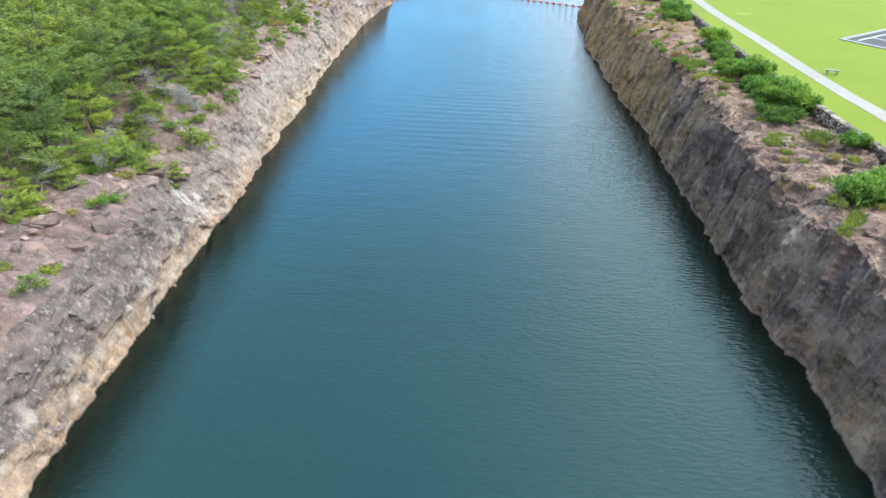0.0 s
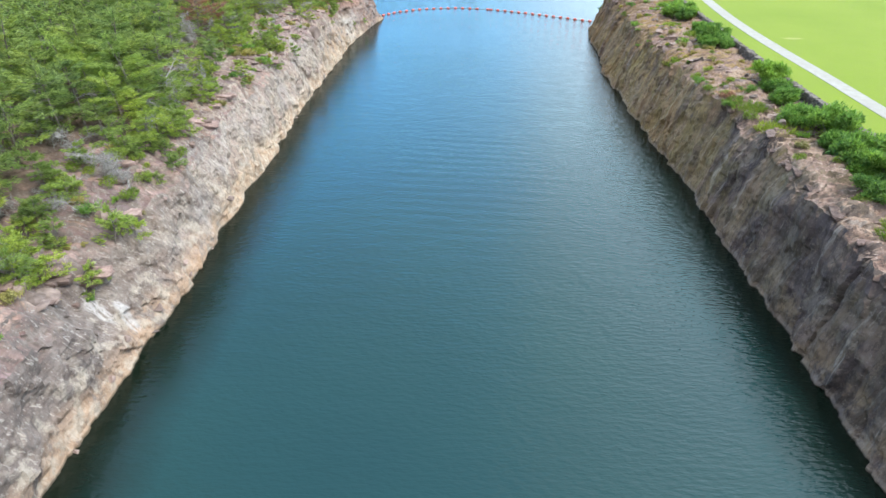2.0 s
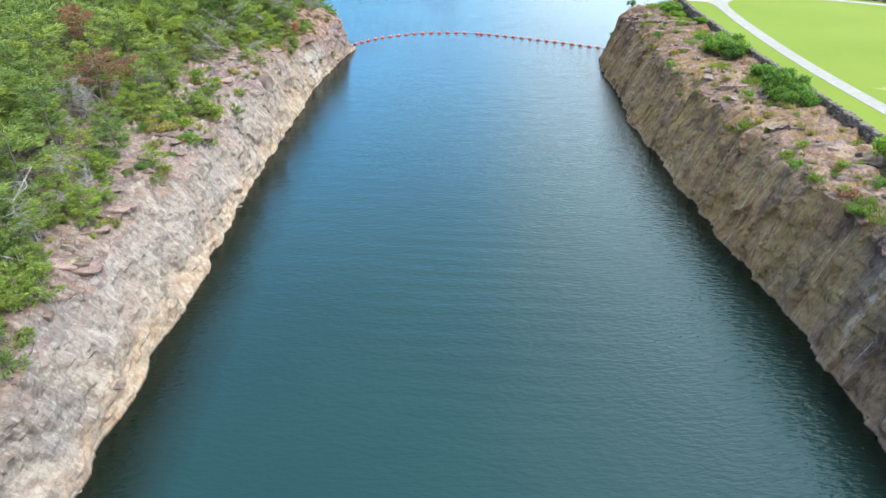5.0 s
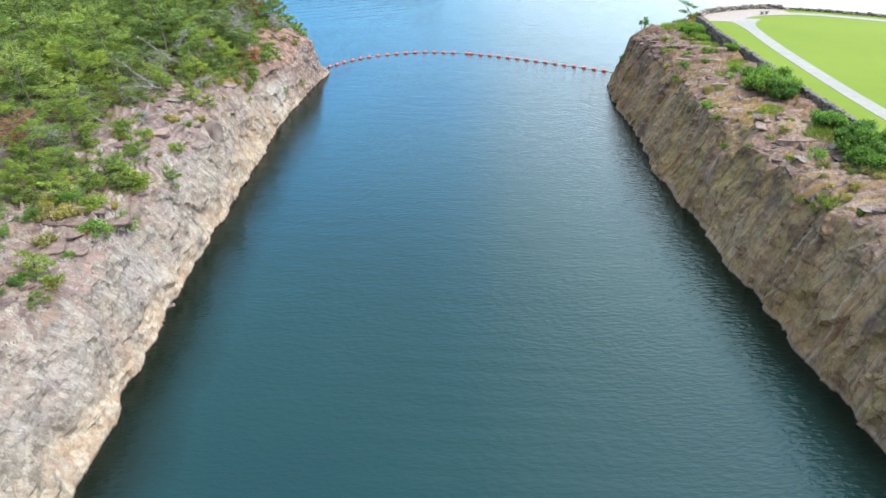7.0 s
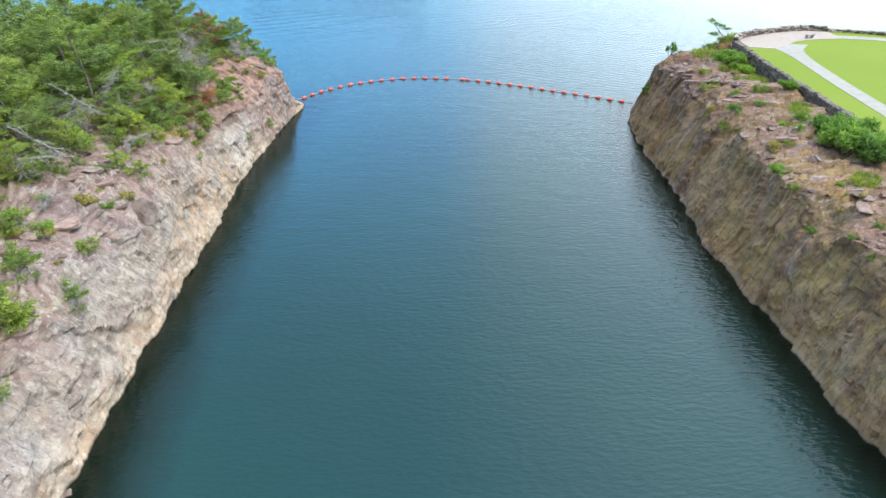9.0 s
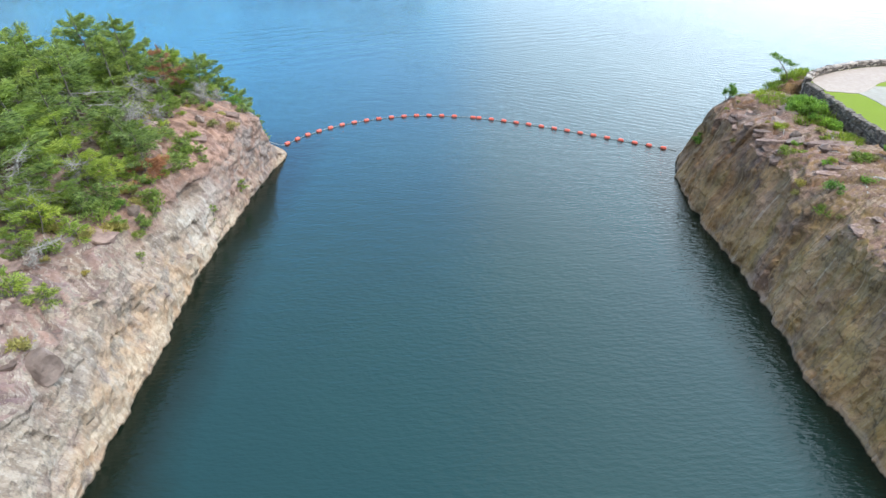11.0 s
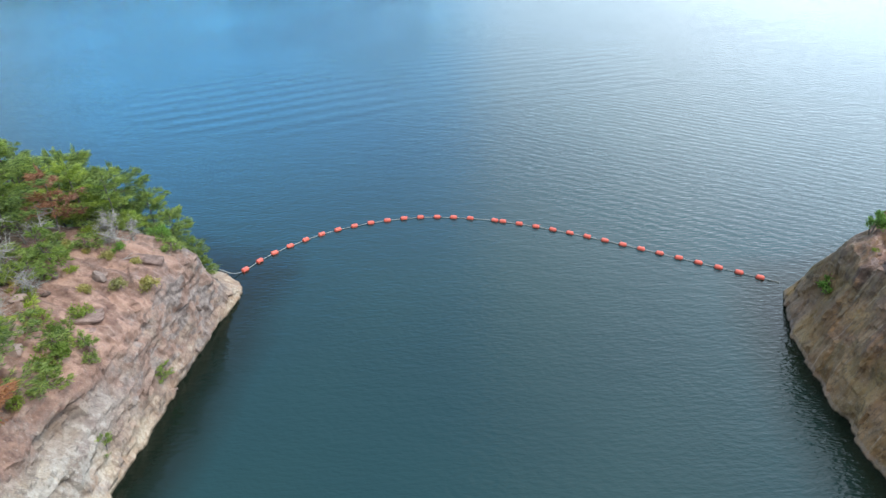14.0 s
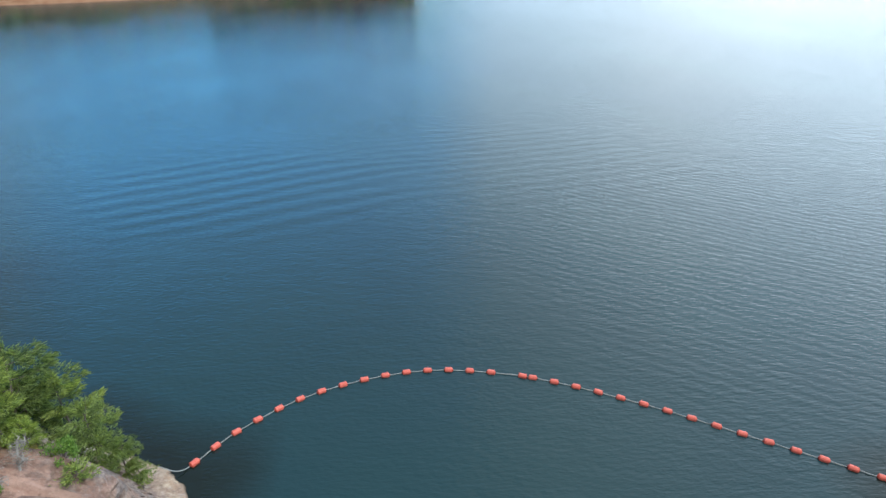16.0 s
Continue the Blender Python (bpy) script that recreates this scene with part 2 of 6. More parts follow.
def mat_rock_pale():
    k = Mat("pale_fractured_rock", 0.88, 0.2)
    z, y = k.axis(2), k.axis(1)
    w = k.warp(k.map((1, 0.75, 1.5), (15, 10, 30)), 0.6, 0.7)
    mid, fine = k.noise(0.9, 7, 0.66, w), k.noise(5.0, 6, 0.7)
    face = k.ramp(mid, (0.26, (0.175, 0.148, 0.13)), (0.42, (0.255, 0.222, 0.195)), (0.54, (0.325, 0.288, 0.25)), (0.72, (0.44, 0.395, 0.34)))
    tone = k.ramp(k.axis(0, k.cells(1.3, "F1", w, "Color")), (0.0, (0.70, 0.66, 0.66)), (0.5, (1.0, 0.98, 0.95)), (1.0, (1.12, 1.08, 1.0)))
    face = k.mix(0.25, face, tone, "MULTIPLY")
    tone, joint = slabs(k, k.warp(k.map((0.8, 0.6, 1.0), (15, 30, 10)), 0.8, 0.25), 0.75, (0.80, 0.78, 0.78), (1.14, 1.12, 1.08))
    face = k.mix(1.0, face, tone, "MULTIPLY")
    tone, fine_joint = slabs(k, k.warp(k.map((1.0, 0.7, 1.6), (30, 10, 20)), 1.5, 0.15), 2.4, (0.82, 0.80, 0.79), (1.12, 1.11, 1.10), 0.05)
    face = k.mix(1.0, face, tone, "MULTIPLY")
    face = k.mix(k.math("MULTIPLY", k.math("MAXIMUM", joint, k.math("MULTIPLY", fine_joint, 0.6)), 0.8), face, (0.13, 0.105, 0.09))
    face = k.mix(k.ramp(k.noise(0.16, 4), (0.45, 0.0), (0.58, 0.55)), face, (0.34, 0.30, 0.28))
    face = k.mix(k.ramp(k.noise(0.42, 6, 0.65, k.map(loc=(5, 2, 8))), (0.50, 0.0), (0.60, 0.6)), face, (0.31, 0.23, 0.20))
    # joints and seepage run down the face
    comb = k.t.nodes.new("ShaderNodeCombineXYZ")
    k.put(comb.inputs[0], k.math("MULTIPLY", k.axis(0), 0.35))
    k.put(comb.inputs[1], k.math("ADD", y, k.math("MULTIPLY", z, 0.3)))
    k.put(comb.inputs[2], k.math("MULTIPLY", z, 0.22))
    slant = k.warp(comb.outputs[0], 0.9, 0.35)
    face = k.mix(k.ramp(k.noise(1.5, 6, 0.66, slant), (0.54, 0.0), (0.58, 0.34)), face, (0.50, 0.46, 0.415))
    face = k.mix(k.ramp(k.noise(1.1, 6, 0.66, k.map(loc=(4, 9, 1), vec=slant)), (0.56, 0.0), (0.62, 0.4)), face, (0.25, 0.215, 0.195))
    cream = k.ramp(k.noise(0.3, 6, 0.64, k.map((1, 0.8, 1.4), loc=(6, 3, 1))), (0.42, (0.98, 0.97, 0.98)), (0.55, (1.08, 1.01, 0.90)), (0.68, (1.13, 1.04, 0.88)))
    face = k.mix(0.5, face, cream, "MULTIPLY")
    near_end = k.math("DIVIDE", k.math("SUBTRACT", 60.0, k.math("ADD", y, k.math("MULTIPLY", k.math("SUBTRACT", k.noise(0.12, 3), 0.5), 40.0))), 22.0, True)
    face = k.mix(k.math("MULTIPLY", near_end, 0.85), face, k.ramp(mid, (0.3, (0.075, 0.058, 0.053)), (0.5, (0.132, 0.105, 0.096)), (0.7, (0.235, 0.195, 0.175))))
    sliver = k.noise(4.2, 5, 0.66, k.map((1.0, 1.0, 2.6), loc=(2, 6, 3), vec=slant))
    face = k.mix(k.ramp(sliver, (0.57, 0.0), (0.62, 0.42)), face, (0.53, 0.49, 0.44))
    face = k.mix(k.ramp(sliver, (0.38, 0.6), (0.43, 0.0)), face, (0.12, 0.10, 0.092))
    low = k.band(z, -0.5, 0.7, 1.6)
    warm = k.math("MULTIPLY", k.ramp(k.noise(0.6, 6, 0.65), (0.38, 0.0), (0.50, 1.0)), low)
    face = k.mix(k.math("MULTIPLY", warm, 0.7), face, (0.47, 0.315, 0.205))
    face = k.mix(k.math("MULTIPLY", k.ramp(k.noise(0.9, 5, 0.65, k.map(loc=(9, 4, 2))), (0.5, 0.0), (0.6, 0.6)), k.band(z, -0.2, 2.4, 1.5)), face, (0.47, 0.41, 0.335))
    for centre, radii in (((-21.8, 104.0, 1.4), (2.6, 10.0, 3.0)), ((-20.2, 20.0, 0.6), (2.2, 9.0, 1.9)), ((-21.0, 62.0, 0.5), (2.0, 9.0, 1.5))):
        stain = k.math("MULTIPLY", k.blob(centre, radii, 0.5, 0.5), k.ramp(k.noise(0.8, 6, 0.66, k.map(loc=(1, 3, 9))), (0.43, 0.0), (0.55, 0.75)))
        face = k.mix(stain, face, k.ramp(k.noise(2.2, 6, 0.7), (0.35, (0.26, 0.165, 0.10)), (0.6, (0.52, 0.375, 0.25))))
    crumb = k.math("MULTIPLY", k.band(k.math("ADD", z, k.math("MULTIPLY", k.math("SUBTRACT", k.noise(0.5, 4), 0.5), 2.0)), -0.3, 1.1, 0.8), k.ramp(k.noise(0.9, 6, 0.68, k.map(loc=(8, 8, 3))), (0.46, 0.0), (0.54, 0.7)))
    face = k.mix(k.math("MULTIPLY", crumb, k.math("DIVIDE", k.math("SUBTRACT", y, 48.0), 14.0, True)), face, k.ramp(k.noise(3.2, 7, 0.72), (0.34, (0.30, 0.22, 0.155)), (0.5, (0.52, 0.43, 0.325)), (0.66, (0.66, 0.58, 0.47))))
    crack = k.noise(1.1, 7, 0.6, k.warp(k.map((1.2, 0.9, 0.5), (0, 25, 15)), 0.9, 0.5))
    face = k.mix(k.ramp(k.math("ABSOLUTE", k.math("SUBTRACT", crack, 0.5)), (0.0, 0.45), (0.014, 0.0)), face, (0.12, 0.10, 0.088))
    top = k.ramp(k.noise(0.8, 7, 0.66), (0.3, (0.115, 0.076, 0.070)), (0.44, (0.205, 0.142, 0.125)), (0.58, (0.305, 0.212, 0.18)), (0.75, (0.37, 0.30, 0.262)))
    top = k.mix(k.ramp(k.noise(0.35, 5), (0.50, 0.0), (0.62, 0.5)), top, (0.25, 0.185, 0.13))
    top = k.mix(k.ramp(k.noise(0.3, 5, 0.6, k.map((1, 1.6, 1), loc=(3, 5, 9))), (0.46, 0.0), (0.56, 0.6)), top, k.ramp(k.noise(2.0, 6, 0.7), (0.35, (0.13, 0.092, 0.098)), (0.62, (0.32, 0.235, 0.235))))
    tone, joint = slabs(k, k.warp(k.map((0.45, 1.0, 0.3), (0, 0, 12)), 0.8, 0.2), 1.1, (0.62, 0.60, 0.66), (1.2, 1.14, 1.08))
    top = k.mix(k.math("MULTIPLY", joint, 0.8), k.mix(1.0, top, tone, "MULTIPLY"), (0.10, 0.08, 0.07))
    top = k.mix(shaded_partings(k), top, (0.09, 0.07, 0.062))
    high = k.math("MULTIPLY", ledge_mask(k, 0.55, 0.85), k.math("DIVIDE", k.math("SUBTRACT", z, 4.2), 1.4, True))
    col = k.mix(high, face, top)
    # brown needle litter under the trees, further from the water
    litter = k.math("DIVIDE", k.math("SUBTRACT", -26.0, k.math("ADD", k.axis(0), k.math("MULTIPLY", k.noise(0.3, 4), 5.0))), 3.0, True)
    col = k.mix(k.math("MULTIPLY", litter, 0.8), col, k.ramp(k.noise(2.0, 6), (0.3, (0.11, 0.08, 0.06)), (0.7, (0.26, 0.19, 0.145))))
    seep = k.ramp(k.noise(1.5, 6, 0.65, k.map((0.6, 2.2, 0.5))), (0.45, 0.0), (0.5, 1.0))
    white = k.math("MULTIPLY", k.math("MAXIMUM", k.blob((-22.2, 38.9, 3.6), (1.1, 0.55, 1.9), 0.35, 1.4), k.blob((-21.3, 40.0, 2.6), (0.9, 0.5, 2.4), 0.35, 1.4)), seep)
    col = k.mix(k.math("MULTIPLY", white, 0.48), col, (0.58, 0.56, 0.545))
    white = k.math("MULTIPLY", k.blob((-22.0, 114.6, 3.0), (1.7, 3.2, 2.8), 0.5, 0.9), k.ramp(k.noise(1.1, 6, 0.65), (0.45, 0.0), (0.55, 1.0)))
    col = k.mix(k.math("MULTIPLY", white, 0.4), col, (0.60, 0.57, 0.52))
    hollow = k.blob((-22.2, 116.0, 4.4), (1.6, 1.5, 0.9), 0.25, 1.2)
    col = k.mix(k.math("MULTIPLY", hollow, 0.7), col, k.ramp(k.noise(1.5, 6, 0.7, k.map((0.4, 0.4, 4.0))), (0.35, (0.075, 0.055, 0.042)), (0.6, (0.24, 0.175, 0.12))))
    rust = k.math("MULTIPLY", k.blob((-23.0, 127.5, 5.0), (7.0, 12.0, 6.5), 0.4, 0.4), k.ramp(k.noise(0.9, 6), (0.30, 0.3), (0.55, 1.0)))
    col = k.mix(k.math("MULTIPLY", rust, 0.9), col, k.ramp(k.noise(1.6, 7, 0.7), (0.32, (0.105, 0.065, 0.055)), (0.48, (0.225, 0.138, 0.11)), (0.66, (0.38, 0.262, 0.212))))
    tip = k.math("MULTIPLY", k.blob((-21.5, 127.0, 4.0), (3.6, 8.5, 6.0), 0.4, 0.5), k.ramp(k.noise(0.55, 6, 0.66, k.map((1, 0.8, 1.8), (20, 0, 25), (4, 1, 6))), (0.48, 0.0), (0.54, 0.8)))
    col = k.mix(tip, col, k.ramp(k.noise(2.6, 6, 0.7), (0.36, (0.10, 0.085, 0.085)), (0.6, (0.33, 0.285, 0.265))))
    # reddish earth and broken rock on the slope behind the tip, brown grit below the trees
    slope = k.math("MULTIPLY", k.blob((-25.0, 119.5, 6.4), (5.5, 14.0, 2.6), 0.4, 0.5), k.ramp(k.noise(0.5, 6, 0.66, k.map(loc=(7, 1, 5))), (0.36, 0.2), (0.52, 1.0)))
    col = k.mix(k.math("MULTIPLY", slope, 0.85), col, k.ramp(k.noise(1.7, 7, 0.7, k.map((0.8, 1.3, 1))), (0.33, (0.105, 0.06, 0.05)), (0.50, (0.235, 0.138, 0.108)), (0.66, (0.36, 0.235, 0.178))))
    sal = k.math("MULTIPLY", k.blob((-24.0, 124.0, 6.5), (4.0, 9.0, 3.0), 0.4, 0.4), k.ramp(k.noise(0.7, 5, 0.6, k.map((0.5, 1.2, 1), (0, 0, 12), (2, 8, 1))), (0.50, 0.0), (0.58, 0.7)))
    col = k.mix(sal, col, (0.47, 0.30, 0.235))
    col = k.mix(k.ramp(fine, (0.34, 0.28), (0.46, 0.0)), col, (0.17, 0.14, 0.122))
    chip = k.noise(6.5, 9, 0.75, k.map((1, 1.2, 0.8), (10, 20, 0)))
    col = k.mix(k.ramp(chip, (0.57, 0.0), (0.63, 0.38)), col, k.mix(0.4, col, (0.80, 0.73, 0.64)))
    col = k.mix(k.ramp(chip, (0.38, 0.45), (0.44, 0.0)), col, k.mix(0.6, col, (0.11, 0.085, 0.075)))
    wet = k.band(z, -3.0, 0.04, 0.10)
    col = k.mix(k.math("MULTIPLY", wet, 0.85), col, (0.07, 0.055, 0.035))
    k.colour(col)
    rock_bumps(k, 0.29)
    return k.m


def mat_rock_dark():
    k = Mat("dark_streaked_rock", 0.9, 0.12)
    z, y = k.axis(2), k.axis(1)
    w = k.warp(k.map((1, 0.9, 1.0), (10, 10, 30)), 0.6, 0.6)
    mid, fine = k.noise(0.9, 7, 0.66, w), k.noise(5.5, 6, 0.7)
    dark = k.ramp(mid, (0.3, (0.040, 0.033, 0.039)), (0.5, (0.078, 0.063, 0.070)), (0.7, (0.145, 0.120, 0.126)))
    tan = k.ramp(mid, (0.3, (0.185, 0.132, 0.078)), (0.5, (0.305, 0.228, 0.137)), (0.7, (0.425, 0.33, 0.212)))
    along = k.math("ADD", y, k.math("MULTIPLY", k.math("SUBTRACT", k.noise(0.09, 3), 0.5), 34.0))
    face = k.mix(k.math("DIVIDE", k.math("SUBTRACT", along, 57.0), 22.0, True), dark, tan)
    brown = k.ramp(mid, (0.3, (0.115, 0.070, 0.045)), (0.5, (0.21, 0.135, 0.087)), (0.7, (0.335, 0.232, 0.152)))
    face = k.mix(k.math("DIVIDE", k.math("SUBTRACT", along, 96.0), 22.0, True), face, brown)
    # streaks run down the slanting joints of the face
    down = k.math("ADD", y, k.math("MULTIPLY", z, -0.13))
    comb = k.t.nodes.new("ShaderNodeCombineXYZ")
    k.put(comb.inputs[0], k.math("MULTIPLY", k.axis(0), 0.3))
    k.put(comb.inputs[1], down)
    k.put(comb.inputs[2], k.math("MULTIPLY", z, 0.34))
    slant = k.warp(comb.outputs[0], 0.8, 0.12)
    rib = k.map((1, 1, 0.9), vec=slant)
    tone, joint = slabs(k, rib, 0.42, (0.68, 0.63, 0.60), (1.24, 1.2, 1.12))
    face = k.mix(1.0, face, tone, "MULTIPLY")
    tone, fine_joint = slabs(k, k.map((1.3, 1.2, 2.2), (10, 0, 0), vec=slant), 2.2, (0.90, 0.88, 0.87), (1.1, 1.09, 1.07), 0.08)
    face = k.mix(1.0, face, tone, "MULTIPLY")
    face = k.mix(k.math("MULTIPLY", k.math("MAXIMUM", joint, k.math("MULTIPLY", fine_joint, 0.6)), 0.85), face, (0.055, 0.045, 0.042))
    face = k.mix(k.ramp(k.noise(1.3, 6, 0.66, slant), (0.60, 0.0), (0.63, 0.22)), face, (0.38, 0.32, 0.255))
    face = k.mix(k.ramp(k.noise(0.9, 5, 0.6, k.map(loc=(7, 3, 1), vec=slant)), (0.54, 0.0), (0.60, 0.5)), face, (0.13, 0.10, 0.085))
    face = k.mix(k.ramp(k.noise(0.33, 6, 0.66, k.map(loc=(1, 6, 4))), (0.50, 0.0), (0.58, 0.6)), face, (0.235, 0.172, 0.15))
    face = k.mix(k.ramp(k.noise(0.45, 6, 0.66, k.map(loc=(8, 1, 3))), (0.54, 0.0), (0.60, 0.4)), face, (0.27, 0.225, 0.19))
    lich = k.math("MULTIPLY", k.ramp(k.noise(0.38, 6, 0.68, k.map((1, 1.4, 0.6))), (0.48, 0.0), (0.60, 0.7)), k.ramp(fine, (0.32, 0.25), (0.52, 1.0)))
    lich = k.math("MULTIPLY", lich, k.ramp(k.math("DIVIDE", k.math("SUBTRACT", along, 88.0), 26.0, True), (0.0, 1.0), (1.0, 0.3)))
    lich = k.math("MULTIPLY", lich, k.ramp(k.math("DIVIDE", k.math("SUBTRACT", along, 46.0), 14.0, True), (0.0, 0.12), (1.0, 1.0)))
    face = k.mix(k.math("MULTIPLY", lich, 0.75), face, (0.26, 0.215, 0.105))
    brink = k.math("MULTIPLY", k.band(z, 5.0, 6.5, 1.0), k.ramp(k.noise(0.7, 6, 0.66, k.map(loc=(3, 7, 5))), (0.44, 0.0), (0.54, 0.75)))
    face = k.mix(brink, face, (0.115, 0.088, 0.088))
    # broad patches: olive tan, purple grey, pinkish, drawn out down the face
    broad = k.map((0.5, 0.42, 0.5), vec=slant)
    far_part = k.math("MULTIPLY", k.ramp(k.math("DIVIDE", k.math("SUBTRACT", along, 48.0), 16.0, True), (0.0, 0.2), (1.0, 1.0)), k.ramp(k.math("DIVIDE", k.math("SUBTRACT", along, 94.0), 22.0, True), (0.0, 1.0), (1.0, 0.4)))
    for scale, loc, lo, amount, tone in ((0.7, (3, 1, 8), 0.47, 0.85, (0.33, 0.262, 0.142)), (0.9, (7, 4, 2), 0.54, 0.6, (0.15, 0.11, 0.10)), (0.8, (1, 9, 5), 0.55, 0.7, (0.38, 0.255, 0.20)), (1.5, (5, 2, 6), 0.57, 0.6, (0.43, 0.365, 0.285))):
        patch = k.ramp(k.noise(scale, 6, 0.62, k.map(loc=loc, vec=broad)), (lo, 0.0), (lo + 0.05, amount))
        face = k.mix(k.math("MULTIPLY", patch, far_part), face, k.mix(0.35, tone, face))
    # thin pale seams straight down the joints, in sheaves
    seam = k.noise(2.1, 2, 0.5, k.map((0.02, 1.0, 0.014), loc=(2, 5, 7), vec=comb.outputs[0]))
    seam = k.math("MULTIPLY", k.ramp(seam, (0.640, 0.0), (0.665, 0.7)), k.ramp(k.noise(0.5, 5, 0.7, k.map(loc=(6, 2, 3))), (0.42, 0.0), (0.56, 0.75)))
    face = k.mix(seam, face, (0.47, 0.41, 0.365))
    gully = k.noise(1.9, 4, 0.6, k.map((0.2, 1.0, 0.3), loc=(9, 1, 4), vec=comb.outputs[0]))
    face = k.mix(k.ramp(gully, (0.35, 0.45), (0.41, 0.0)), face, (0.075, 0.058, 0.05))
    ochre = k.math("MULTIPLY", k.ramp(k.noise(0.5, 6, 0.65), (0.47, 0.0), (0.58, 0.8)), k.band(z, 0.0, 1.4, 1.6))
    face = k.mix(k.math("MULTIPLY", ochre, 0.6), face, (0.36, 0.255, 0.165))
    warm_cast = k.ramp(k.noise(0.22, 5, 0.62, k.map((1, 1.2, 0.7), loc=(4, 2, 6))), (0.40, (1.0, 0.93, 0.90)), (0.52, (1.03, 0.96, 0.76)), (0.64, (1.08, 0.92, 0.78)))
    face = k.mix(k.math("DIVIDE", k.math("SUBTRACT", along, 52.0), 16.0, True), face, k.mix(1.0, face, warm_cast, "MULTIPLY"))
    top = k.ramp(k.noise(0.85, 7, 0.66), (0.3, (0.10, 0.068, 0.058)), (0.44, (0.21, 0.14, 0.113)), (0.58, (0.32, 0.225, 0.18)), (0.75, (0.42, 0.335, 0.27)))
    top = k.mix(k.ramp(k.noise(0.28, 5), (0.48, 0.0), (0.58, 0.6)), top, (0.42, 0.315, 0.225))
    earth = k.math("MULTIPLY", k.ramp(k.noise(0.33, 6, 0.65, k.map(loc=(2, 9, 4))), (0.44, 0.0), (0.54, 0.8)), k.ramp(k.math("DIVIDE", k.math("SUBTRACT", y, 70.0), 30.0, True), (0.0, 0.35), (1.0, 1.0)))
    top = k.mix(earth, top, k.ramp(k.noise(2.4, 6, 0.7), (0.35, (0.12, 0.065, 0.052)), (0.6, (0.29, 0.175, 0.14))))
    grit = k.noise(3.4, 6, 0.7, k.map((1.0, 0.6, 1.0), loc=(5, 5, 1)))
    top = k.mix(k.ramp(grit, (0.38, 0.75), (0.44, 0.0)), top, (0.085, 0.06, 0.055))
    top = k.mix(k.ramp(grit, (0.57, 0.0), (0.62, 0.5)), top, (0.52, 0.43, 0.36))
    top = k.mix(shaded_partings(k), top, (0.085, 0.065, 0.06))
    high = k.math("MULTIPLY", ledge_mask(k, 0.55, 0.85), k.math("DIVIDE", k.math("SUBTRACT", z, 5.6), 1.0, True))
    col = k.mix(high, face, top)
    crack = k.noise(0.8, 7, 0.6, k.map(loc=(3, 8, 2), vec=slant))
    col = k.mix(k.ramp(k.math("ABSOLUTE", k.math("SUBTRACT", crack, 0.5)), (0.0, 0.6), (0.014, 0.0)), col, (0.05, 0.04, 0.038))
    col = k.mix(k.ramp(fine, (0.36, 0.4), (0.45, 0.0)), col, (0.09, 0.075, 0.07))
    col = k.mix(k.ramp(k.noise(3.0, 6, 0.72, w), (0.58, 0.0), (0.66, 0.25)), col, (0.46, 0.385, 0.31))
    # flakes and specks broken out of the face
    chip = k.noise(6.5, 9, 0.75, k.map((1, 1.2, 0.7), (0, 20, 10)))
    col = k.mix(k.ramp(chip, (0.58, 0.0), (0.62, 0.42)), col, k.mix(0.4, col, (0.66, 0.56, 0.46)))
    col = k.mix(k.ramp(chip, (0.38, 0.5), (0.43, 0.0)), col, k.mix(0.7, col, (0.055, 0.043, 0.038)))
    rim = k.band(k.math("ADD", z, k.math("MULTIPLY", k.math("SUBTRACT", k.noise(1.2, 4), 0.5), 0.4)), 0.08, 0.28, 0.10)
    col = k.mix(k.math("MULTIPLY", rim, 0.3), col, (0.38, 0.31, 0.27))
    wet = k.band(z, -3.0, 0.03, 0.08)
    col = k.mix(k.math("MULTIPLY", wet, 0.85), col, (0.04, 0.034, 0.026))
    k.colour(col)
    rock_bumps(k, 0.21)
    return k.m


def mat_loose_rock(name, a, b, spread=(0.6, 1.2)):
    k = Mat(name, 0.85, 0.25)
    c = k.ramp(k.noise(1.7, 6), (0.3, a), (0.7, b))
    tone = k.ramp(k.info.outputs["Random"], (0.0, spread[0] * 1.0), (1.0, spread[1] * 1.0))
    k.colour(k.mix(1.0, c, tone, "MULTIPLY"))
    k.bump(k.noise(2.2, 7, 0.65), 0.9, 0.2)
    k.bump(k.noise(14.0, 4), 0.5, 0.03)
    return k.m


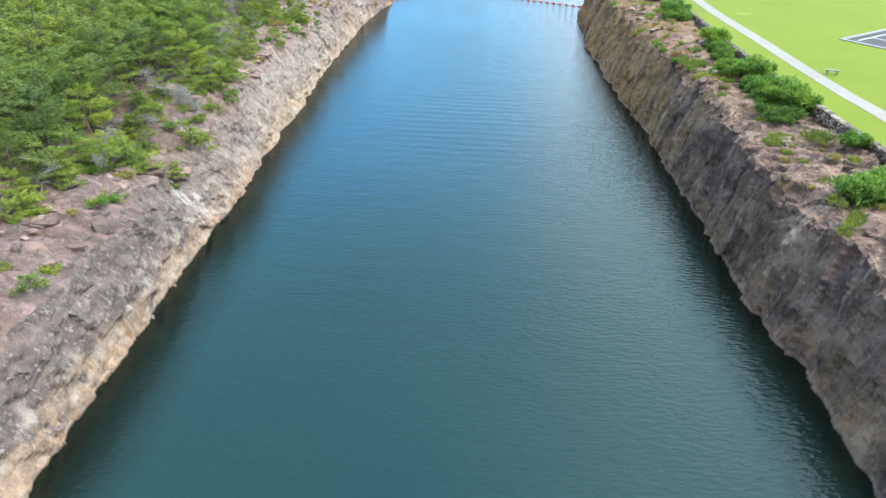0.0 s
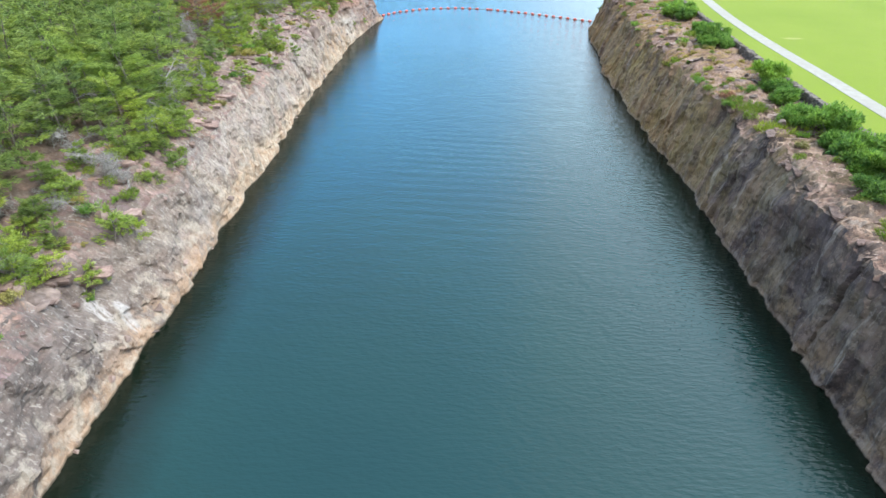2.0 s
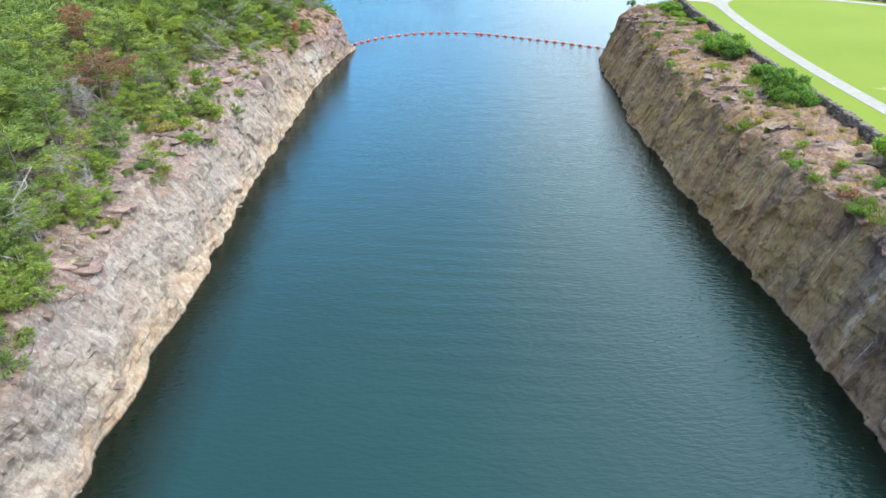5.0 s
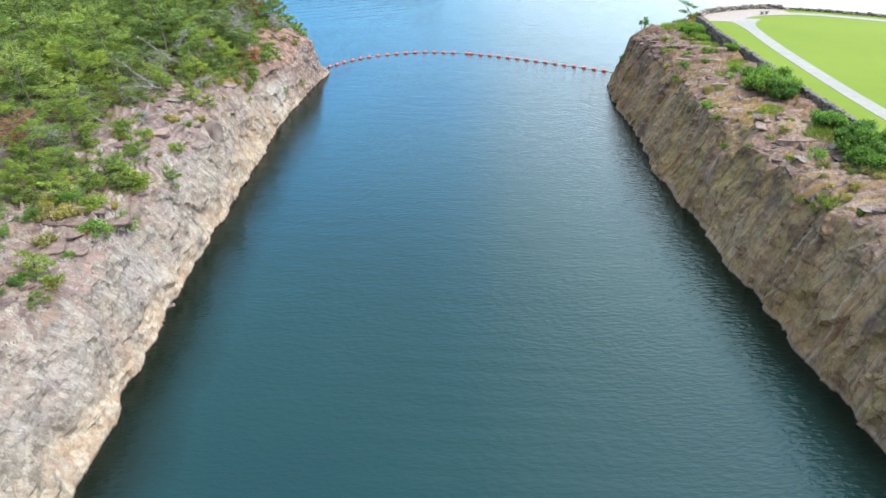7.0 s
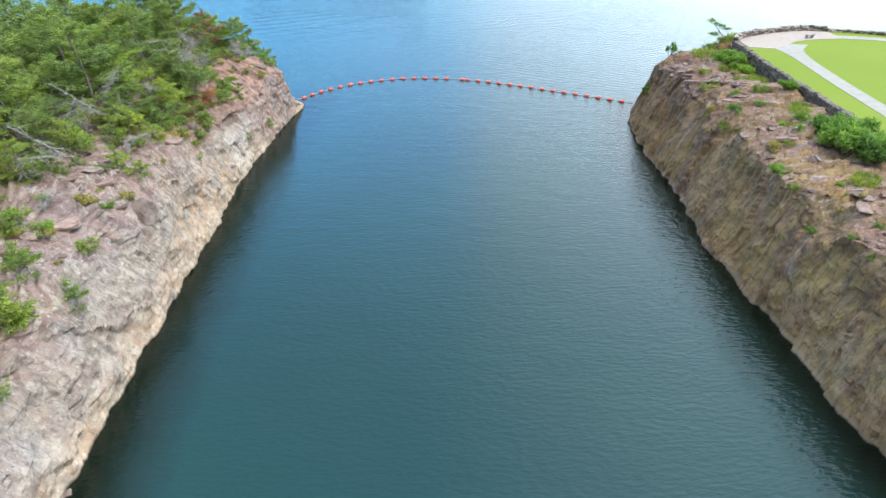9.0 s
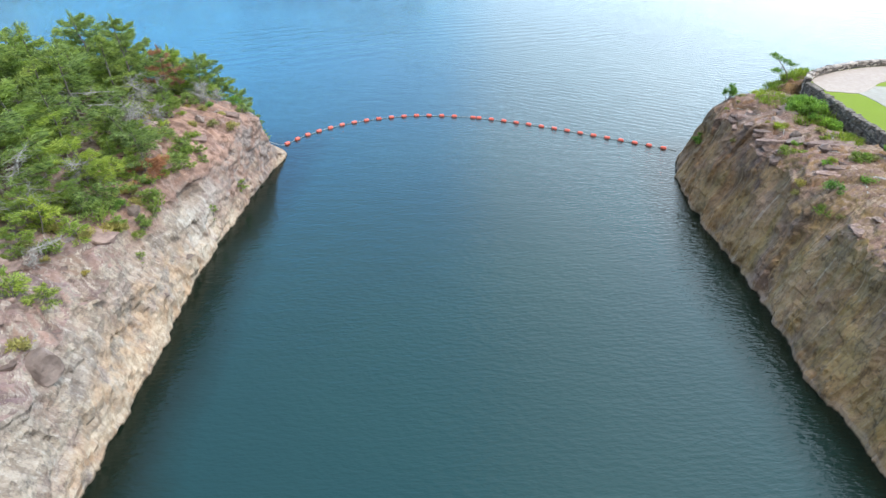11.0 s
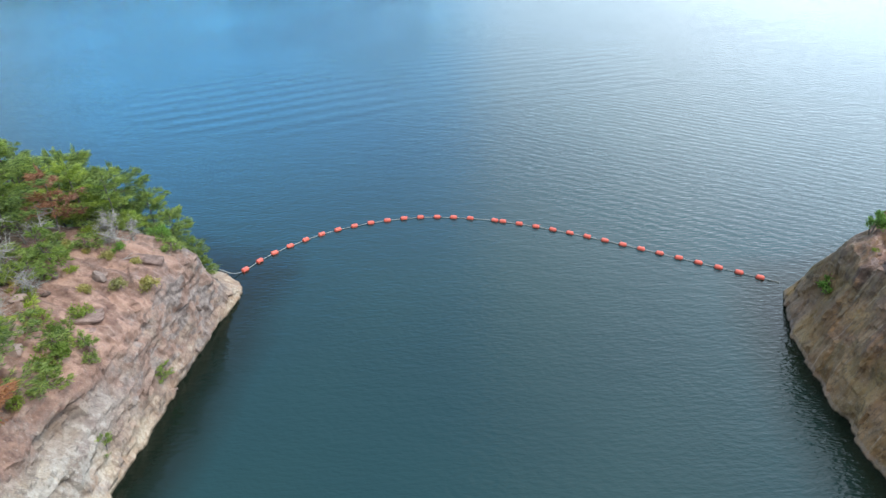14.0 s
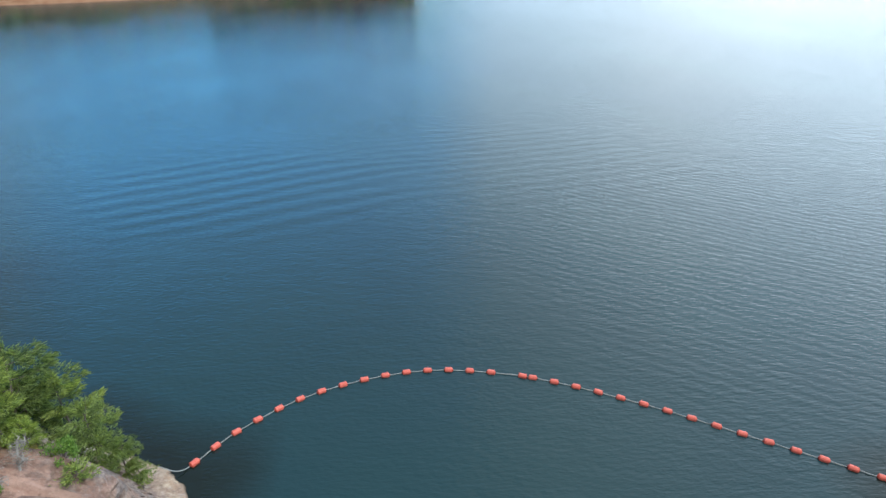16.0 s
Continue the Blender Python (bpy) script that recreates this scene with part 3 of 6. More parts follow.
def mat_water():
    k = Mat("lake_water", 0.06, 0.5)
    k.b.inputs["IOR"].default_value = 1.333
    cut = k.ramp(k.noise(0.035, 3), (0.35, (0.0072, 0.037, 0.041)), (0.65, (0.0100, 0.044, 0.044)))
    lake = k.ramp(k.noise(0.035, 3), (0.35, (0.0085, 0.033, 0.041)), (0.65, (0.0115, 0.039, 0.044)))
    deep = k.mix(k.math("DIVIDE", k.math("SUBTRACT", k.axis(1), 85.0), 60.0, True), cut, lake)
    # olive-brown shallow tone at the margins, darkened with the banks' painted shade and reflection
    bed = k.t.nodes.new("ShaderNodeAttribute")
    bed.attribute_name = "from_shore"
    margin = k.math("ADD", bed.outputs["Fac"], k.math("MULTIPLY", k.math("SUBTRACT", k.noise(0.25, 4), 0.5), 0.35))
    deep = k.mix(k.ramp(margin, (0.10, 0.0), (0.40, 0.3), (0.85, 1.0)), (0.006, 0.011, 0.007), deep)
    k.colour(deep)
    # wind ripples in two sizes, stronger in some patches
    gust = k.ramp(k.noise(0.03, 3, vec=k.map((1, 0.6, 1), loc=(3, 1, 0))), (0.34, 0.65), (0.60, 1.15))
    gust = k.math("MULTIPLY", gust, k.ramp(k.math("DIVIDE", k.math("SUBTRACT", k.axis(0), 3.0), 12.0, True), (0.0, 1.05), (1.0, 1.8)))
    small = k.noise(3.3, 2, 0.55, k.map((0.5, 1.25, 1), (0, 0, -8)))
    tiny = k.noise(7.5, 3, 0.6, k.map((0.6, 1.0, 1), (0, 0, 18)))
    wide = k.noise(0.55, 3, 0.5, k.map((0.5, 1.2, 1), (0, 0, 6)))
    k.bump(k.math("MULTIPLY", k.math("ADD", small, k.math("MULTIPLY", tiny, 0.12)), gust), 1.0, 0.036)
    k.bump(wide, 1.0, 0.04)
    # a light chop on the open lake, away from the sheltered bank
    open_water = k.math("MULTIPLY", k.math("DIVIDE", k.math("SUBTRACT", k.math("ADD", k.axis(1), k.math("MULTIPLY", k.axis(0), 1.0)), 118.0), 40.0, True), k.ramp(k.noise(0.045, 4, 0.6, k.map(loc=(4, 7, 0))), (0.36, 0.25), (0.56, 1.0)))
    k.bump(k.math("MULTIPLY", k.noise(1.25, 2, 0.5, k.map((0.5, 1.2, 1), (0, 0, 30))), open_water), 1.0, 0.05)

    # trains of longer ripples: in the cut, and a boat's wake on the open lake
    def train(centre, radii, turn, length, height):
        n = k.t.nodes.new("ShaderNodeTexWave")
        n.wave_type, n.bands_direction, n.wave_profile = "BANDS", "Y", "SIN"
        k.put(n.inputs["Vector"], k.map((1, 1, 1), (0, 0, turn)))
        n.inputs["Scale"].default_value = 1 / (length * 3.18)
        n.inputs["Distortion"].default_value, n.inputs["Detail"].default_value, n.inputs["Detail Scale"].default_value = 3.6, 2.0, 0.3
        k.bump(k.math("MULTIPLY", n.outputs["Fac"], k.blob((*centre, 0), (*radii, 50.0), 0.35, 0.12)), 1.0, height)

    train((-1, 64), (9, 15), 3, 1.45, 0.011)
    train((-25, 177), (21, 15), -24, 3.2, 0.036)
    train((9, 186), (26, 17), -16, 2.3, 0.018)
    train((24, 158), (24, 28), 33, 1.1, 0.012)
    return k.m


def mat_leaf(name, dark, light, through_=0.35):
    """Foliage: tone varies from leaf to leaf and plant to plant, some light comes through."""
    k = Mat(name, 0.6, 0.25)
    c = k.ramp(k.geo.outputs["Random Per Island"], (0.0, dark), (1.0, light))
    tone = k.ramp(k.info.outputs["Random"], (0.0, (0.78, 0.80, 0.85)), (0.5, (1.0, 1.0, 1.0)), (1.0, (1.22, 1.12, 0.9)))
    c = k.mix(1.0, c, tone, "MULTIPLY")
    c = k.mix(0.9, c, k.ramp(k.noise(0.32, 4, 0.6, k.geo.outputs["Position"]), (0.32, (0.66, 0.74, 0.86)), (0.5, (0.98, 1.0, 1.0)), (0.68, (1.22, 1.16, 0.92))), "MULTIPLY")
    k.colour(c)
    tr = k.t.nodes.new("ShaderNodeBsdfTranslucent")
    k.put(tr.inputs["Color"], k.mix(1.0, c, (1.25, 1.25, 0.7), "MULTIPLY"))
    ms = k.t.nodes.new("ShaderNodeMixShader")
    ms.inputs[0].default_value = through_
    k.t.links.new(k.b.outputs[0], ms.inputs[1])
    k.t.links.new(tr.outputs[0], ms.inputs[2])
    k.t.links.new(ms.outputs[0], k.t.nodes["Material Output"].inputs["Surface"])
    return k.m


def mat_bark(name, a, b):
    k = Mat(name, 0.9, 0.2)
    k.colour(k.ramp(k.noise(6.0, 5, 0.6, k.map((1, 1, 0.3))), (0.3, a), (0.7, b)))
    k.bump(k.noise(18.0, 4, 0.6, k.map((1, 1, 0.25))), 0.7, 0.03)
    return k.m


def mat_lawn():
    k = Mat("mown_grass", 0.9, 0.15)
    c = k.ramp(k.noise(0.09, 4), (0.3, (0.165, 0.226, 0.026)), (0.7, (0.203, 0.262, 0.036)))
    c = k.mix(k.ramp(k.noise(1.3, 5), (0.35, 0.3), (0.6, 0.0)), c, (0.185, 0.27, 0.014))
    c = k.mix(k.blob((34.8, 85.3, 8.3), (1.3, 0.5, 3.0), 0.9, 1.4), c, (0.29, 0.31, 0.10))
    c = k.mix(k.ramp(k.noise(9.0, 4), (0.3, 0.25), (0.5, 0.0)), c, (0.17, 0.26, 0.012))
    k.colour(c)
    k.bump(k.noise(14.0, 5, 0.7), 0.5, 0.04)
    return k.m


def mat_plain(name, a, b, scale, rough=0.8, spec=0.3, bump=0.02):
    k = Mat(name, rough, spec)
    c = k.ramp(k.noise(scale, 6, 0.6), (0.3, a), (0.7, b))
    c = k.mix(k.ramp(k.noise(scale * 0.13, 4), (0.4, 0.0), (0.7, 0.4)), c, a)
    k.colour(c)
    k.bump(k.noise(scale * 5, 4), 0.5, bump)
    return k.m


M_PALE, M_DARK, M_WATER, M_LAWN = mat_rock_pale(), mat_rock_dark(), mat_water(), mat_lawn()
M_BOULDER = mat_loose_rock("brown_boulder", (0.16, 0.12, 0.105), (0.36, 0.28, 0.245))
M_SLAB = mat_loose_rock("pink_slab_rock", (0.24, 0.165, 0.145), (0.47, 0.36, 0.31))
M_STONE = mat_loose_rock("dark_wall_stone", (0.17, 0.145, 0.13), (0.46, 0.40, 0.355), (0.4, 1.9))
M_BED = mat_loose_rock("bedded_pink_rock", (0.17, 0.112, 0.10), (0.40, 0.285, 0.245), (0.6, 1.25))
M_BED_DARK = mat_loose_rock("bedded_brown_rock", (0.10, 0.07, 0.062), (0.33, 0.235, 0.20), (0.55, 1.3))
M_MORTAR = mat_plain("dark_wall_core", (0.07, 0.062, 0.058), (0.13, 0.118, 0.11), 3.0)
M_PINE = mat_leaf("pine_needles", (0.07, 0.12, 0.045), (0.405, 0.505, 0.165), 0.45)
M_PINE_Y = mat_leaf("young_pine_needles", (0.14, 0.215, 0.055), (0.40, 0.50, 0.14), 0.45)
M_RED = mat_leaf("dead_red_needles", (0.24, 0.11, 0.072), (0.45, 0.245, 0.17), 0.25)
M_BUSH = mat_leaf("broad_green_leaves", (0.08, 0.18, 0.042), (0.27, 0.43, 0.115), 0.5)
M_GRASS = mat_leaf("wild_grass_blades", (0.12, 0.19, 0.035), (0.32, 0.40, 0.09), 0.4)
M_DRY = mat_leaf("dry_scrub_leaves", (0.22, 0.2, 0.07), (0.42, 0.38, 0.14), 0.2)
M_BARK = mat_bark("pine_bark", (0.12, 0.098, 0.086), (0.27, 0.235, 0.21))
M_GREY = mat_bark("weathered_grey_wood", (0.20, 0.188, 0.178), (0.45, 0.43, 0.405))
M_PATH = mat_plain("pale_concrete", (0.28, 0.267, 0.238), (0.36, 0.347, 0.315), 1.6)
M_PLAZA = mat_plain("pinkish_gravel_paving", (0.33, 0.27, 0.235), (0.43, 0.365, 0.325), 2.5)
M_ASPHALT = mat_plain("asphalt", (0.055, 0.057, 0.062), (0.10, 0.10, 0.105), 3.0)
M_KERB = mat_plain("grey_kerb_concrete", (0.28, 0.28, 0.29), (0.40, 0.40, 0.41), 3.0)
M_PAINT = mat_plain("white_road_paint", (0.62, 0.62, 0.62), (0.78, 0.78, 0.77), 6.0)
M_BUOY = mat_plain("orange_red_float_plastic", (0.64, 0.115, 0.08), (0.78, 0.18, 0.13), 4.0, 0.45, 0.4, 0.004)
M_CAP = mat_plain("dark_red_float_end", (0.40, 0.05, 0.03), (0.52, 0.07, 0.04), 5.0, 0.5, 0.3, 0.004)
M_ROPE = mat_plain("pale_rope", (0.30, 0.32, 0.32), (0.46, 0.47, 0.45), 8.0)


def mat_shore():
    k = Mat("far_shore_earth", 0.9, 0.1)
    earth = k.ramp(k.noise(0.2, 5), (0.3, (0.24, 0.12, 0.07)), (0.7, (0.38, 0.24, 0.15)))
    wooded = k.math("DIVIDE", k.math("SUBTRACT", k.math("ADD", k.axis(2), k.math("MULTIPLY", k.noise(0.08, 4), 2.0)), 2.3), 0.8, True)
    k.colour(k.mix(wooded, earth, (0.03, 0.045, 0.015)))
    return k.m


M_SHORE = mat_shore()


from mathutils.bvhtree import BVHTree


# ---- mesh helpers ----
def mesh_of(name, verts, faces, material, smooth=False):
    me = bpy.data.meshes.new(name)
    me.from_pydata([tuple(v) for v in verts] if not isinstance(verts, np.ndarray) else verts.tolist(), [], faces if isinstance(faces, list) else faces.tolist())
    me.materials.append(material)
    if smooth:
        me.polygons.foreach_set("use_smooth", [True] * len(me.polygons))
    me.update()
    return me


def part(name, data, material, parent, label=""):
    """Links a bmesh or a mesh as one object under a thing or a part."""
    if isinstance(data, bmesh.types.BMesh):
        me = bpy.data.meshes.new(name)
        data.to_mesh(me)
        data.free()
        me.materials.append(material)
    else:
        me = data
    ob = new(name, me)
    ob.parent = parent
    return tagged(ob, label)


def thing(name, label, category, group="", data=None, kind=""):
    return tagged(new(name, data), label, category, group, kind)


# ---- numeric noise ----
def hash01(i, j, k, s):
    n = (i * 374761393 + j * 668265263 + k * 1103515245 + s * 974634777) & 0xFFFFFFFF
    n = ((n ^ (n >> 13)) * 1274126177) & 0xFFFFFFFF
    n = ((n ^ (n >> 15)) * 2246822519) & 0xFFFFFFFF
    return ((n ^ (n >> 16)) & 0xFFFFFF) / float(0x1000000)


def vnoise(p, s=0):
    i = np.floor(p).astype(np.int64)
    f = p - i
    f = f * f * (3 - 2 * f)
    out = 0
    for a in (0, 1):
        for b in (0, 1):
            for c in (0, 1):
                w = (f[:, 0] if a else 1 - f[:, 0]) * (f[:, 1] if b else 1 - f[:, 1]) * (f[:, 2] if c else 1 - f[:, 2])
                out = out + w * hash01(i[:, 0] + a, i[:, 1] + b, i[:, 2] + c, s)
    return out - 0.5


def fbm(p, octaves=4, s=0):
    return sum(vnoise(p * 2 ** o, s + o) * 0.5 ** o for o in range(octaves))


def blocks(p, size, s):
    """Fractured blocks: each cell stands proud by its own amount and tilts its own way."""
    q = p / np.array(size)
    i = np.floor(q).astype(np.int64)
    best = np.full(len(p), 9.0)
    val = np.zeros(len(p))
    for a in (-1, 0, 1):
        for b in (-1, 0, 1):
            for c in (-1, 0, 1):
                u, v, w = i[:, 0] + a, i[:, 1] + b, i[:, 2] + c
                dx = q[:, 0] - u - hash01(u, v, w, s)
                dy = q[:, 1] - v - hash01(u, v, w, s + 1)
                dz = q[:, 2] - w - hash01(u, v, w, s + 2)
                d = dx * dx + dy * dy + dz * dz
                near = d < best
                best = np.where(near, d, best)
                r = hash01(u, v, w, s + 3) - 0.5 + dy * (hash01(u, v, w, s + 4) - 0.5) * 1.1 + dz * (hash01(u, v, w, s + 5) - 0.5) * 1.1
                val = np.where(near, r, val)
    return val


def step01(t):
    t = np.clip(t, 0, 1)
    return t * t * (3 - 2 * t)


# ---- the two rock banks of the cut ----
WEST_Y = (-130, 15, 30, 45, 70, 90, 105, 115, 120, 125, 131, 133.5, 140, 200)
WEST_X = (-18.0, -19.8, -20.3, -20.5, -21.3, -21.8, -21.6, -21.5, -20.9, -20.3, -19.4, -19.0, -18.5, -18.0)
EAST_Y = (-130, 18, 26, 33, 50, 65, 80, 90, 100, 110, 118, 125, 130, 133, 200)
EAST_X = (21.0, 20.1, 19.8, 19.0, 18.8, 18.5, 17.5, 17.1, 17.1, 17.5, 17.9, 18.7, 20.0, 21.0, 22.0)


def lerp(v, xs, ys):
    return np.interp(v, xs, ys)


def west_height(x, y):
    d1 = lerp(y, WEST_Y, WEST_X) - x
    back = lerp(-x, (18, 20, 24, 35, 60, 130), (134.0, 134.6, 136.5, 141, 148, 160)) - y
    h = np.clip(1 - np.abs(d1 - back * 0.85) / 2.5, 0, 1)
    d = np.minimum(d1, back * 0.85) - h * h * 0.5
    w = lerp(y, (15, 25, 36, 38.5, 42, 44, 60, 75, 95, 112, 116, 122, 127, 131, 133), (2.0, 1.5, 1.7, 2.9, 2.9, 1.9, 2.0, 2.2, 1.5, 1.7, 1.9, 1.4, 1.1, 1.2, 1.6))
    top = lerp(y, (15, 34, 38, 42, 47, 75, 100, 112, 120, 127, 130.2, 131.4, 132.4, 133.3, 136), (5.9, 5.8, 4.1, 4.3, 5.8, 6.2, 5.7, 5.3, 5.6, 5.5, 5.0, 3.0, 1.5, 1.0, 1.0))
    face = top * np.clip(d / w, 0, 1) ** 0.85
    rise = np.clip(d - w, 0, None)
    z = np.where(d < 0, d * 1.7, face + (1.7 + (5.8 - top) * 0.8) * (1 - np.exp(-rise / 3.2)) + 0.045 * rise)
    return np.clip(z, -4, None), d, w


def east_height(x, y):
    d1 = x - lerp(y, EAST_Y, EAST_X)
    back = lerp(x, (18, 21, 24.5, 27, 30, 42, 60, 120), (131.0, 131.5, 131.8, 133.2, 137.0, 140.5, 138, 120)) - y
    h = np.clip(1 - np.abs(d1 - back) / 3.0, 0, 1)
    d = np.minimum(d1, back) - h * h * 0.5
    w = lerp(y, (18, 30, 40, 47, 58, 70, 85, 100, 112, 125), (2.4, 2.4, 2.1, 1.9, 2.1, 2.3, 2.9, 2.9, 2.8, 2.6))
    top = lerp(y, (18, 36, 48, 62, 78, 95, 105, 118, 126, 131), (6.9, 7.15, 7.3, 7.3, 7.3, 6.8, 6.3, 6.6, 6.4, 6.0))
    face = top * np.clip(d / w, 0, 1) ** 0.9
    rise = np.clip(d - w, 0, None)
    z = np.where(d < 0, d * 1.7, face + (7.65 - top) * (1 - np.exp(-rise / 2.2)))
    return np.clip(z, -4, None), d, w


def bank(name, side, us, ys, height, shore, material, label):
    """A rock bank: columns follow the water's edge, blocks and ledges stand out of the face."""
    U, Y = np.meshgrid(us, ys)
    u, y = U.ravel(), Y.ravel()
    x = lerp(y, *shore) + side * u
    z, d, w = height(x, y)
    p = np.stack([x, y, z], 1)
    tilt = np.stack([x * 0.95 + z * 0.3, y + 0.25 * z, z * 0.95 - x * 0.25 * side + y * 0.04], 1)
    onface = step01((d + 0.6) / 0.8) * (1 - step01((d - w - 0.3) / 2.0))
    flat = step01((d - w + 0.3) / 1.2) * (1 - step01((d - 14) / 8))
    if side < 0:
        out = blocks(tilt, (1.6, 2.4, 1.5), 11) * 0.30 + blocks(tilt, (0.7, 0.8, 0.55), 31) * 0.13 + blocks(tilt, (0.4, 0.5, 0.4), 71) * 0.06 + fbm(p * 0.35, 4, 5) * 0.8
    else:
        # smoother, with ribs running down the dip
        rib = p * (0.3, 1.0, 0.12) + np.stack([0 * x, -0.22 * z, 0 * x], 1)
        out = blocks(rib, (1.6, 2.0, 1.2), 11) * 0.42 + blocks(rib, (0.7, 0.6, 0.4), 31) * 0.16 + blocks(tilt, (1.0, 1.2, 0.9), 33) * 0.13 + blocks(tilt, (0.45, 0.5, 0.45), 71) * 0.045 + fbm(p * 0.3, 4, 5) * 0.8
    if side < 0:
        bed_z = (z + 0.10 * y + 0.5 * fbm(p * 0.35, 3, 141)) / 0.62
        strata = np.abs((bed_z - np.floor(bed_z)) - 0.5) * 2
        at_tip = step01((y - 110) / 9)
        out = out * (1 - 0.45 * at_tip) + (strata - 0.5) * (0.04 + 0.07 * at_tip) * step01(0.5 + 2.4 * vnoise(p * 0.4, 143)) + at_tip * (blocks(p, (1.3, 2.2, 1.2), 131) * 0.30 + blocks(p, (0.5, 0.9, 0.35), 133) * 0.12)
        # a shallow alcove broken out of the pale face
        out = out - 0.6 * step01((1.3 - np.abs(y - 116.0)) / 0.25) * step01((0.75 - np.abs(z - 4.4)) / 0.2)
    x = x - side * out * onface
    # bedded ledges on top
    lift = blocks(p * (1, 1, 0.2), (2.6, 1.9, 3.0), 51) * 0.55 + blocks(p * (1, 1, 0.2), (1.0, 0.8, 3.0), 61) * 0.32 + fbm(p * (0.25, 0.25, 0.0), 4, 21) * 0.9
    bed = (y + 0.22 * x * side + 2.6 * fbm(p * (0.16, 0.16, 0.0), 3, 81)) / (1.5 + 0.7 * vnoise(p * (0.05, 0.05, 0), 83))
    ramp_saw = lambda v, r: np.where(v - np.floor(v) < 1 - r, 1 - (v - np.floor(v)) / (1 - r), (v - np.floor(v) - 1 + r) / r)
    saw = ramp_saw(bed, 0.2)
    fine_bed = bed * 2.7 + 0.8 * vnoise(p * (0.3, 0.3, 0), 85)
    saw2 = ramp_saw(fine_bed, 0.35)
    lift = lift * 0.6 + (saw - 0.5) * (0.42 if side < 0 else 0.34) * step01(0.6 + 2.2 * vnoise(p * (0.3, 0.3, 0), 87)) + (saw2 - 0.5) * (0.2 if side < 0 else 0.12)
    # the brink is worn and broken back
    z = z - np.clip(0.32 + 0.9 * fbm(p * (0.5, 0.5, 0.0), 3, 91), 0.05, 0.75) * np.exp(-((d - w) / 0.5) ** 2) * (d > 0)
    z = z + lift * flat * (0.8 if side < 0 else 1.05) + fbm(p * (0.08, 0.08, 0.0), 3, 41) * 1.6 * step01((d - 12) / 15)
    nu, ny = len(us), len(ys)
    idx = np.arange(nu * ny).reshape(ny, nu)
    a, b, c, e = idx[:-1, :-1].ravel(), idx[:-1, 1:].ravel(), idx[1:, 1:].ravel(), idx[1:, :-1].ravel()
    quads = np.stack([a, b, c, e] if side > 0 else [a, e, c, b], 1)
    zz = z[quads].max(1)
    quads = quads[zz > -3.9]
    verts = np.stack([x, y, z], 1)
    me = mesh_of(name, verts, quads, material)
    me.polygons.foreach_set("use_smooth", ((d - w)[quads].min(1) > 0.4).tolist())
    me.attributes.new("bed", "FLOAT", "POINT").data.foreach_set("value", saw.astype(np.float32))
    me.attributes.new("bed_fine", "FLOAT", "POINT").data.foreach_set("value", saw2.astype(np.float32))

    tree = BVHTree.FromPolygons(verts.tolist(), quads.tolist())
    return thing(name, label, "rock bank", data=me, kind="structure"), tree


YS = np.concatenate([np.arange(-130, 8, 6.0), np.arange(8, 138, 0.145), np.arange(138, 166, 0.9)])
UW = np.concatenate([np.arange(-2.4, -0.6, 0.3), np.arange(-0.6, 4.2, 0.07), np.arange(4.2, 9.0, 0.12), np.arange(9.0, 13, 0.26), np.arange(13, 30, 1.2), np.arange(30, 150, 7.0)])
UE = np.concatenate([np.arange(-2.4, -0.6, 0.3), np.arange(-0.6, 4.6, 0.07), np.arange(4.6, 10.0, 0.12), np.arange(10.0, 13.5, 0.26), np.arange(13.5, 26, 0.9)])
ground_west, west_tree = bank("ground_west", -1, UW, YS, west_height, (WEST_Y, WEST_X), M_PALE, "pale fractured rock bank with pink ledges under pines")


def east_ground(x, y):
    """The rock falls away under the lawn behind the wall."""
    z, d, w = east_height(x, y)
    z = z - 1.2 * step01((x - 28.0) / 0.8) * (y < 130)
    return z, d, w


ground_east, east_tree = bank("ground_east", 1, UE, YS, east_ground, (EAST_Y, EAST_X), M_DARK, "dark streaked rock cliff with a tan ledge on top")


def drop(tree, x, y, default=8.0):
    hit = tree.ray_cast(Vector((x, y, 60)), Vector((0, 0, -1)))
    return hit[0].z if hit[0] else default


# ---- water ----
wx = np.concatenate([[-3000, -300, -60], np.arange(-27, -13, 0.35), [-8, 0, 8], np.arange(12, 27, 0.35), [60, 300, 3000]])
wy = np.concatenate([[-1500, -130], np.arange(0, 145, 1.0), [170, 400, 4500]])
GX, GY = np.meshgrid(wx, wy)
idx = np.arange(GX.size).reshape(GX.shape)
me = mesh_of("water", np.stack([GX.ravel(), GY.ravel(), 0 * GX.ravel()], 1), np.stack([idx[:-1, :-1].ravel(), idx[:-1, 1:].ravel(), idx[1:, 1:].ravel(), idx[1:, :-1].ravel()], 1), M_WATER)
# how far out each point lies, for the painted dark margins
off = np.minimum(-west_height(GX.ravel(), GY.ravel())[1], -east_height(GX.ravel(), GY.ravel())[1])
me.attributes.new("from_shore", "FLOAT", "POINT").data.foreach_set("value", np.clip(off / 5.5, 0, 1).astype(np.float32))
thing("water", "teal-blue rippled lake water between rock banks", "water", data=me, kind="structure")

# ---- lawn, paths, paved corner ----
LAWN_Z = 8.3
WALL_Y = (-130, 20, 40, 60, 70, 85, 97, 107, 119, 127.5)
WALL_X = (29.5, 28.9, 28.4, 27.6, 27.4, 27.7, 28.0, 28.4, 28.8, 29.6)
FAR_WALL = [(29.6, 127.5), (30.6, 128.9), (33.0, 130.5), (36.4, 132.0), (40.0, 132.7), (42.5, 132.3)]
